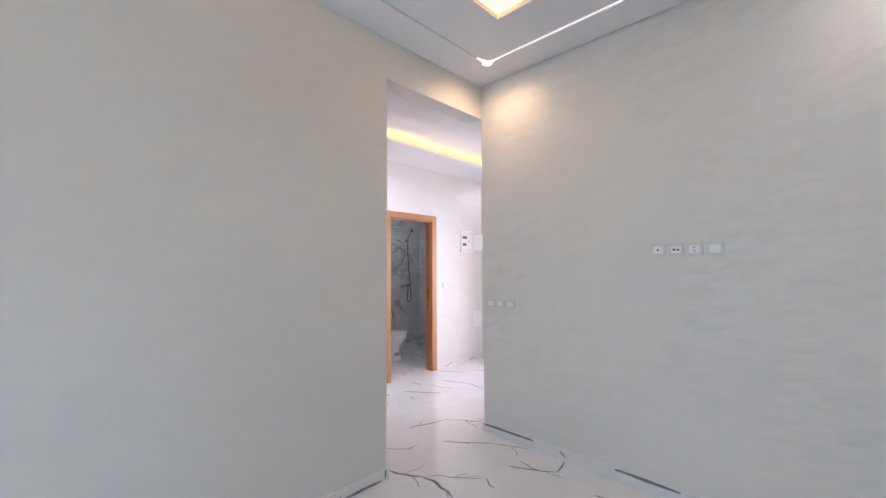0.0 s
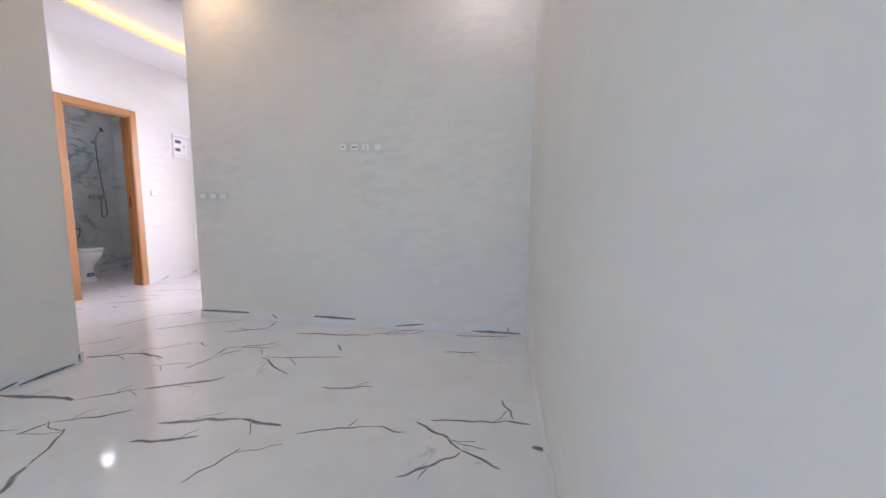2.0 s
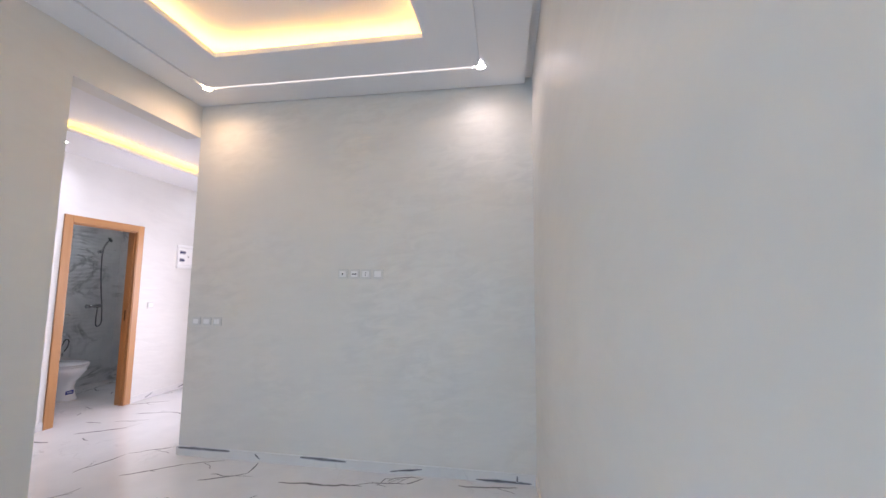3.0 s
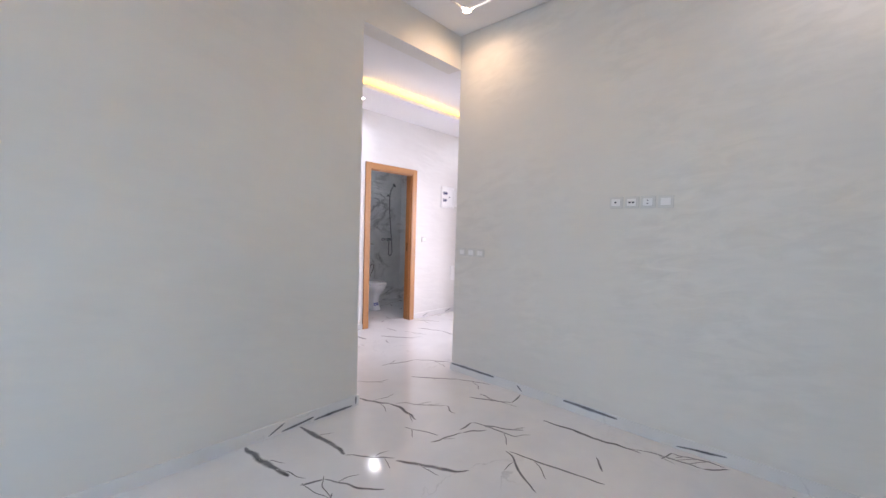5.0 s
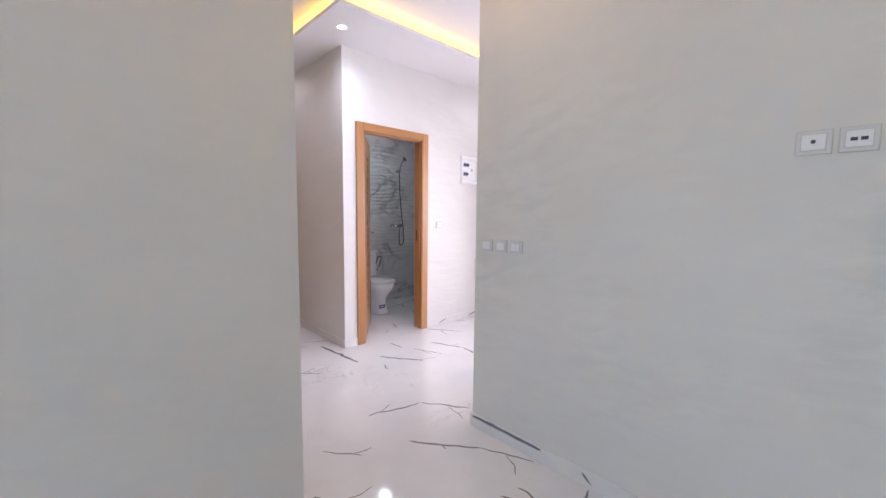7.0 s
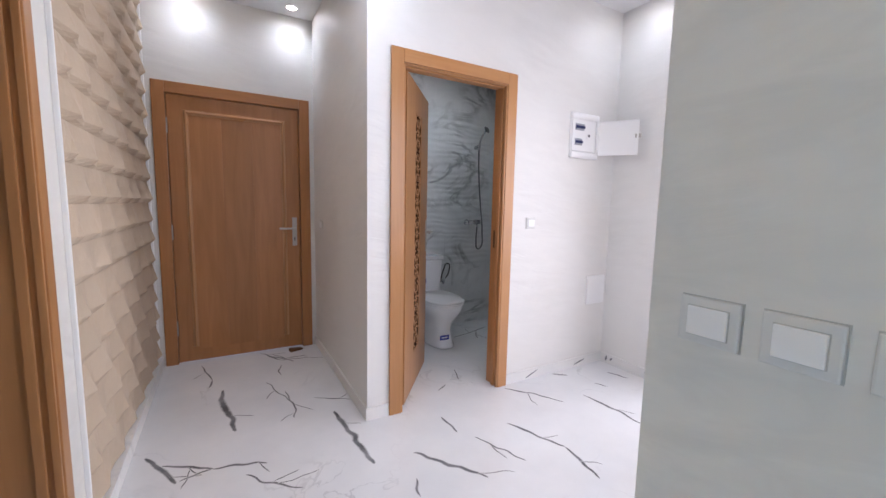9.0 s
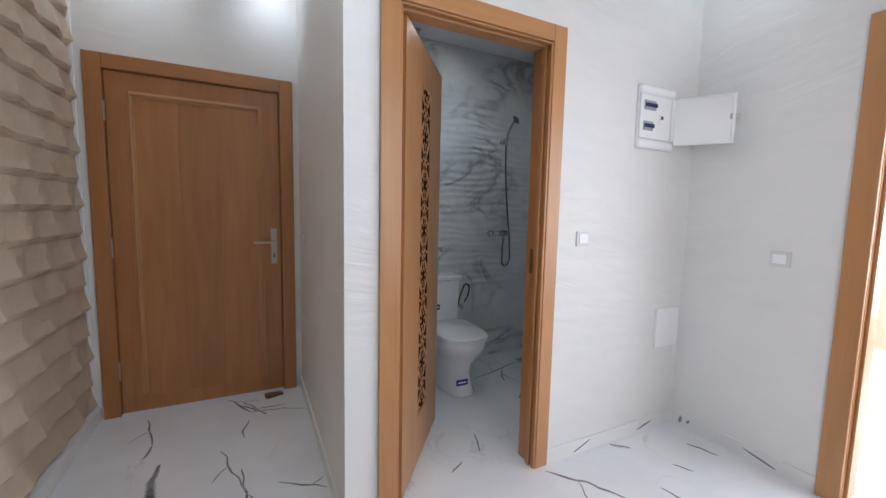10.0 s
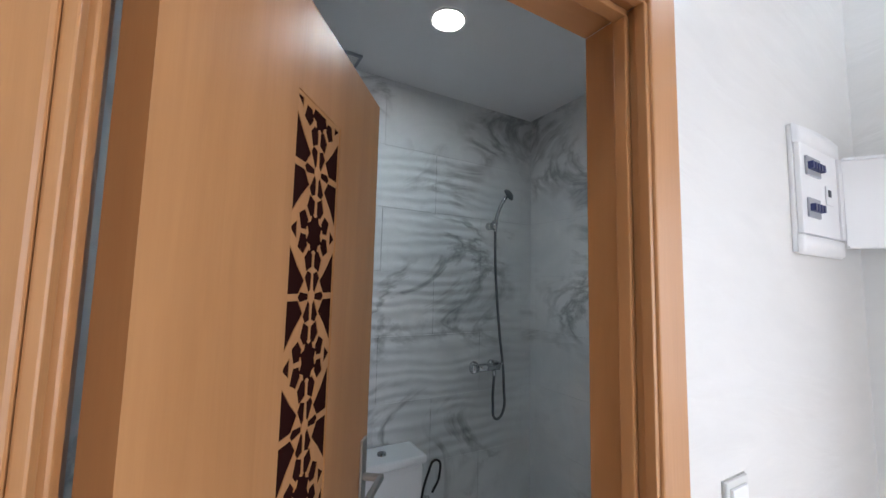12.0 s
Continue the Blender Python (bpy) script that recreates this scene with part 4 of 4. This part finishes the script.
part("lid", bm, M_CERAMIC, toilet, "closed white lid", True)
bm = boxes((-0.172, 0.172, -0.185, -0.008, 0.398, 0.735), bevel=0.02)
for v in bm.verts:
    v.co.x *= 0.92 + 0.08 * (v.co.z - 0.398) / 0.337
tank = part("tank", bm, M_CERAMIC, toilet)
part("tank_lid", boxes((-0.184, 0.184, -0.195, -0.004, 0.736, 0.772), bevel=0.012), M_CERAMIC, tank)
bm = bmesh.new()
cylinder(bm, 0.022, 0.020, 0.008, pose(0.0, -0.10, 0.776), 20)
part("flush_button", bm, M_CHROME, tank, "chrome flush button")
tl = part("sticker", boxes((-0.11, -0.004, -0.1872, -0.186, 0.511, 0.553)), M_BLUE, tank, "blue sticker")
part("sticker_text", boxes((-0.098, -0.016, -0.1878, -0.1874, 0.527, 0.537)), M_PLASTIC, tl)
sl = part("sticker", boxes((-0.072, 0.018, -0.607, -0.6055, 0.078, 0.120)), M_BLUE, toilet, "blue sticker")
part("sticker_text", boxes((-0.058, 0.004, -0.6078, -0.6072, 0.093, 0.104)), M_PLASTIC, sl)
valve = thing("water_valve", pose(4.075, YE - 0.012, 0.50), "chrome angle valve with a dark looped hose", "valve")
tube("hose", [(-0.03, -0.03, -0.03), (0.0, -0.04, 0.10), (0.045, -0.05, 0.17), (0.062, -0.05, 0.09), (0.03, -0.04, 0.015)], 0.006, M_RUBBER, valve)
bm = bmesh.new()
cylinder(bm, 0.014, 0.014, 0.05, pose(0.0, -0.025, -0.02, 90), 14)
cylinder(bm, 0.011, 0.011, 0.05, pose(0.0, -0.045, -0.02), 14)
part("valve_body", bm, M_CHROME, valve)

shower = thing("shower_set", pose(4.428, YE - 0.012, 1.095), "chrome shower mixer with hose and hand shower", "shower")
bm = bmesh.new()
cylinder(bm, 0.021, 0.021, 0.15, pose(0, -0.05, 0, 0, 90), 20)
cylinder(bm, 0.027, 0.024, 0.035, pose(-0.088, -0.05, 0, 0, 90), 20)
for sx in (-0.06, 0.06):
    cylinder(bm, 0.030, 0.026, 0.012, pose(sx, -0.007, 0, 90), 20)
    cylinder(bm, 0.014, 0.014, 0.05, pose(sx, -0.03, 0, 90), 14)
cylinder(bm, 0.010, 0.010, 0.04, pose(0.045, -0.05, -0.03), 14)
part("mixer", bm, M_CHROME, shower, "", True)
bm = boxes((0.052, 0.070, -0.10, -0.03, 0.016, 0.03), bevel=0.005)
part("mixer_lever", bm, M_CHROME, shower)
tube("hose", [(0.045, -0.05, -0.05), (0.042, -0.045, -0.2), (0.065, -0.04, -0.285), (0.112, -0.035, -0.27), (0.125, -0.035, -0.12), (0.085, -0.04, 0.20), (0.05, -0.045, 0.55), (0.038, -0.055, 0.76)], 0.0075, M_HOSE, shower, "grey metal shower hose")
bm = bmesh.new()
cylinder(bm, 0.022, 0.020, 0.03, pose(0.032, -0.015, 0.785, 90), 18)
cylinder(bm, 0.018, 0.018, 0.045, pose(0.036, -0.050, 0.785, 20), 18)
part("wall_bracket", bm, M_CHROME, shower, "", True)
hs = tube("hand_shower", [(0.038, -0.055, 0.75), (0.042, -0.062, 0.83), (0.062, -0.075, 0.90), (0.088, -0.092, 0.955)], 0.010, M_CHROME, shower)
bm = bmesh.new()
hd = Matrix.Translation((0.100, -0.100, 0.965)) @ pose(0, 0, 0, 60, 0, 30)
lathe(bm, [(0.001, 0.018), (0.018, 0.016), (0.036, 0.004), (0.038, -0.006), (0.032, -0.010), (0.001, -0.010)], hd, 24)
part("shower_head", bm, M_HOSE, hs, "grey shower head", True)
drain = thing("floor_drain", pose(4.60, 5.17, 0), "dark square floor drain", "drain")
dr_part = part("grate", boxes((-0.055, 0.055, -0.055, 0.055, 0.0, 0.004), bevel=0.001), M_STEEL, drain)
for i in range(5):
    part("slot", boxes((-0.042, 0.042, -0.041 + i * 0.018, -0.033 + i * 0.018, 0.0042, 0.0048)), M_DARK, dr_part)

vent = thing("ceiling_vent", pose(3.565, 5.345, HB), "small grey square vent grille in the bathroom ceiling", "vent")
part("frame", boxes((-0.068, 0.068, -0.06, 0.06, -0.010, 0.0), bevel=0.003), M_BREAKER, vent)
for i in range(6):
    part("slat", boxes((-0.052, 0.052, -0.045 + i * 0.016, -0.035 + i * 0.016, -0.013, -0.0102)), M_FRAME, vent)

# ---- relief panels and tiles, piece by piece ----
PW, PH = 0.27, 0.145
panel_wall = setting("panel_backing", boxes((XP + 0.0005, XP + 0.006, 3.709, YE - 0.019, SK, HH)), M_BEIGE, "beige gypsum relief cladding of staggered pyramids", "wall cladding")


def relief(name, w, peak):
    """One block: a crisp low-tipped pyramid whose flanks run on into its neighbours; local y along the wall, z up, x out."""
    bm = bmesh.new()
    rows = []
    for v, up in ((0.0, 0.0), (0.10, 0.55), (0.22, 1.0), (0.6, 0.52), (1.0, 0.04)):
        rows.append([bm.verts.new((0.001 + 0.034 * up * (0.20 + 0.82 * side), w * u, PH * v)) for u, side in ((0.0, 0.0), (peak * 0.5, 0.42), (peak, 1.0), (0.5 + peak * 0.5, 0.42), (1.0, 0.0))])
    for low, high in zip(rows, rows[1:]):
        for k in range(4):
            bm.faces.new((low[k], low[k + 1], high[k + 1], high[k]))
    return mesh_of(name, bm, M_BEIGE)


blocks = [relief("relief_block", PW, p) for p in (0.5, 0.42, 0.58)]
Y0P, Y1P = 3.712, YE - 0.021
cuts = {}
for r in range(18):
    z = SK + 0.001 + r * PH
    y = Y0P - (PW / 2 if r % 2 else 0.0)
    while y < Y1P - 0.02:
        a, b = max(y, Y0P), min(y + PW, Y1P)
        if b - a > 0.03:
            if b - a > PW - 0.001:
                me = random.choice(blocks)
            else:
                key = (round(b - a, 3), a > y)
                if key not in cuts:
                    cuts[key] = relief("relief_block", b - a, 0.35 if a > y else 0.65)
                me = cuts[key]
            ob = new("relief_block", me)
            ob.parent = panel_wall
            ob.location = (XP + 0.0072, a, z)
        y += PW

back_tiles = setting("tile_backing", boxes((XB + 0.1, XR, YE - 0.006, YE - 0.0005, 0, HB), (XT + 0.006, XR - 0.0005, YB + 0.12, YE - 0.006, 0, HB), (XB + 0.1005, XB + 0.106, YB + 0.12, YE - 0.006, 0, HB)), M_GROUT, "grey marble-look rippled wall tiles in the bathroom", "wall tiles")
tiles = {}


def wall_tile(w, h, mat):
    key = (round(w, 3), round(h, 3), mat.name)
    if key not in tiles:
        tiles[key] = mesh_of("wall_tile", boxes((0.0004, w - 0.0004, -0.006, 0.0, 0.0004, h - 0.0004), bevel=0.0006), mat)
    return tiles[key]


TW, TH = 0.60, 0.32
for face, (ln, m) in enumerate(((XT + 0.006 - XB - 0.106, pose(XB + 0.106, YE - 0.006, 0)), (YE - 0.012 - YB - 0.12, pose(XT + 0.006, YE - 0.012, 0, 0, 0, -90)), (YE - 0.012 - YB - 0.12, pose(XB + 0.106, YB + 0.12, 0, 0, 0, 90)))):
    for r in range(9):
        z, h = r * TH, min(TH, HB - r * TH)
        if h < 0.01:
            continue
        x = -(TW / 2 if r % 2 else 0.0)
        while x < ln - 0.01:
            a, b = max(x, 0.0), min(x + TW, ln)
            if b - a > 0.02:
                ob = new("wall_tile", wall_tile(b - a, h, M_TILE if 1 < r < 7 and face == 0 else M_TILE_PLAIN))
                ob.parent = back_tiles
                ob.matrix_basis = m @ Matrix.Translation((a, 0, z))
            x += TW
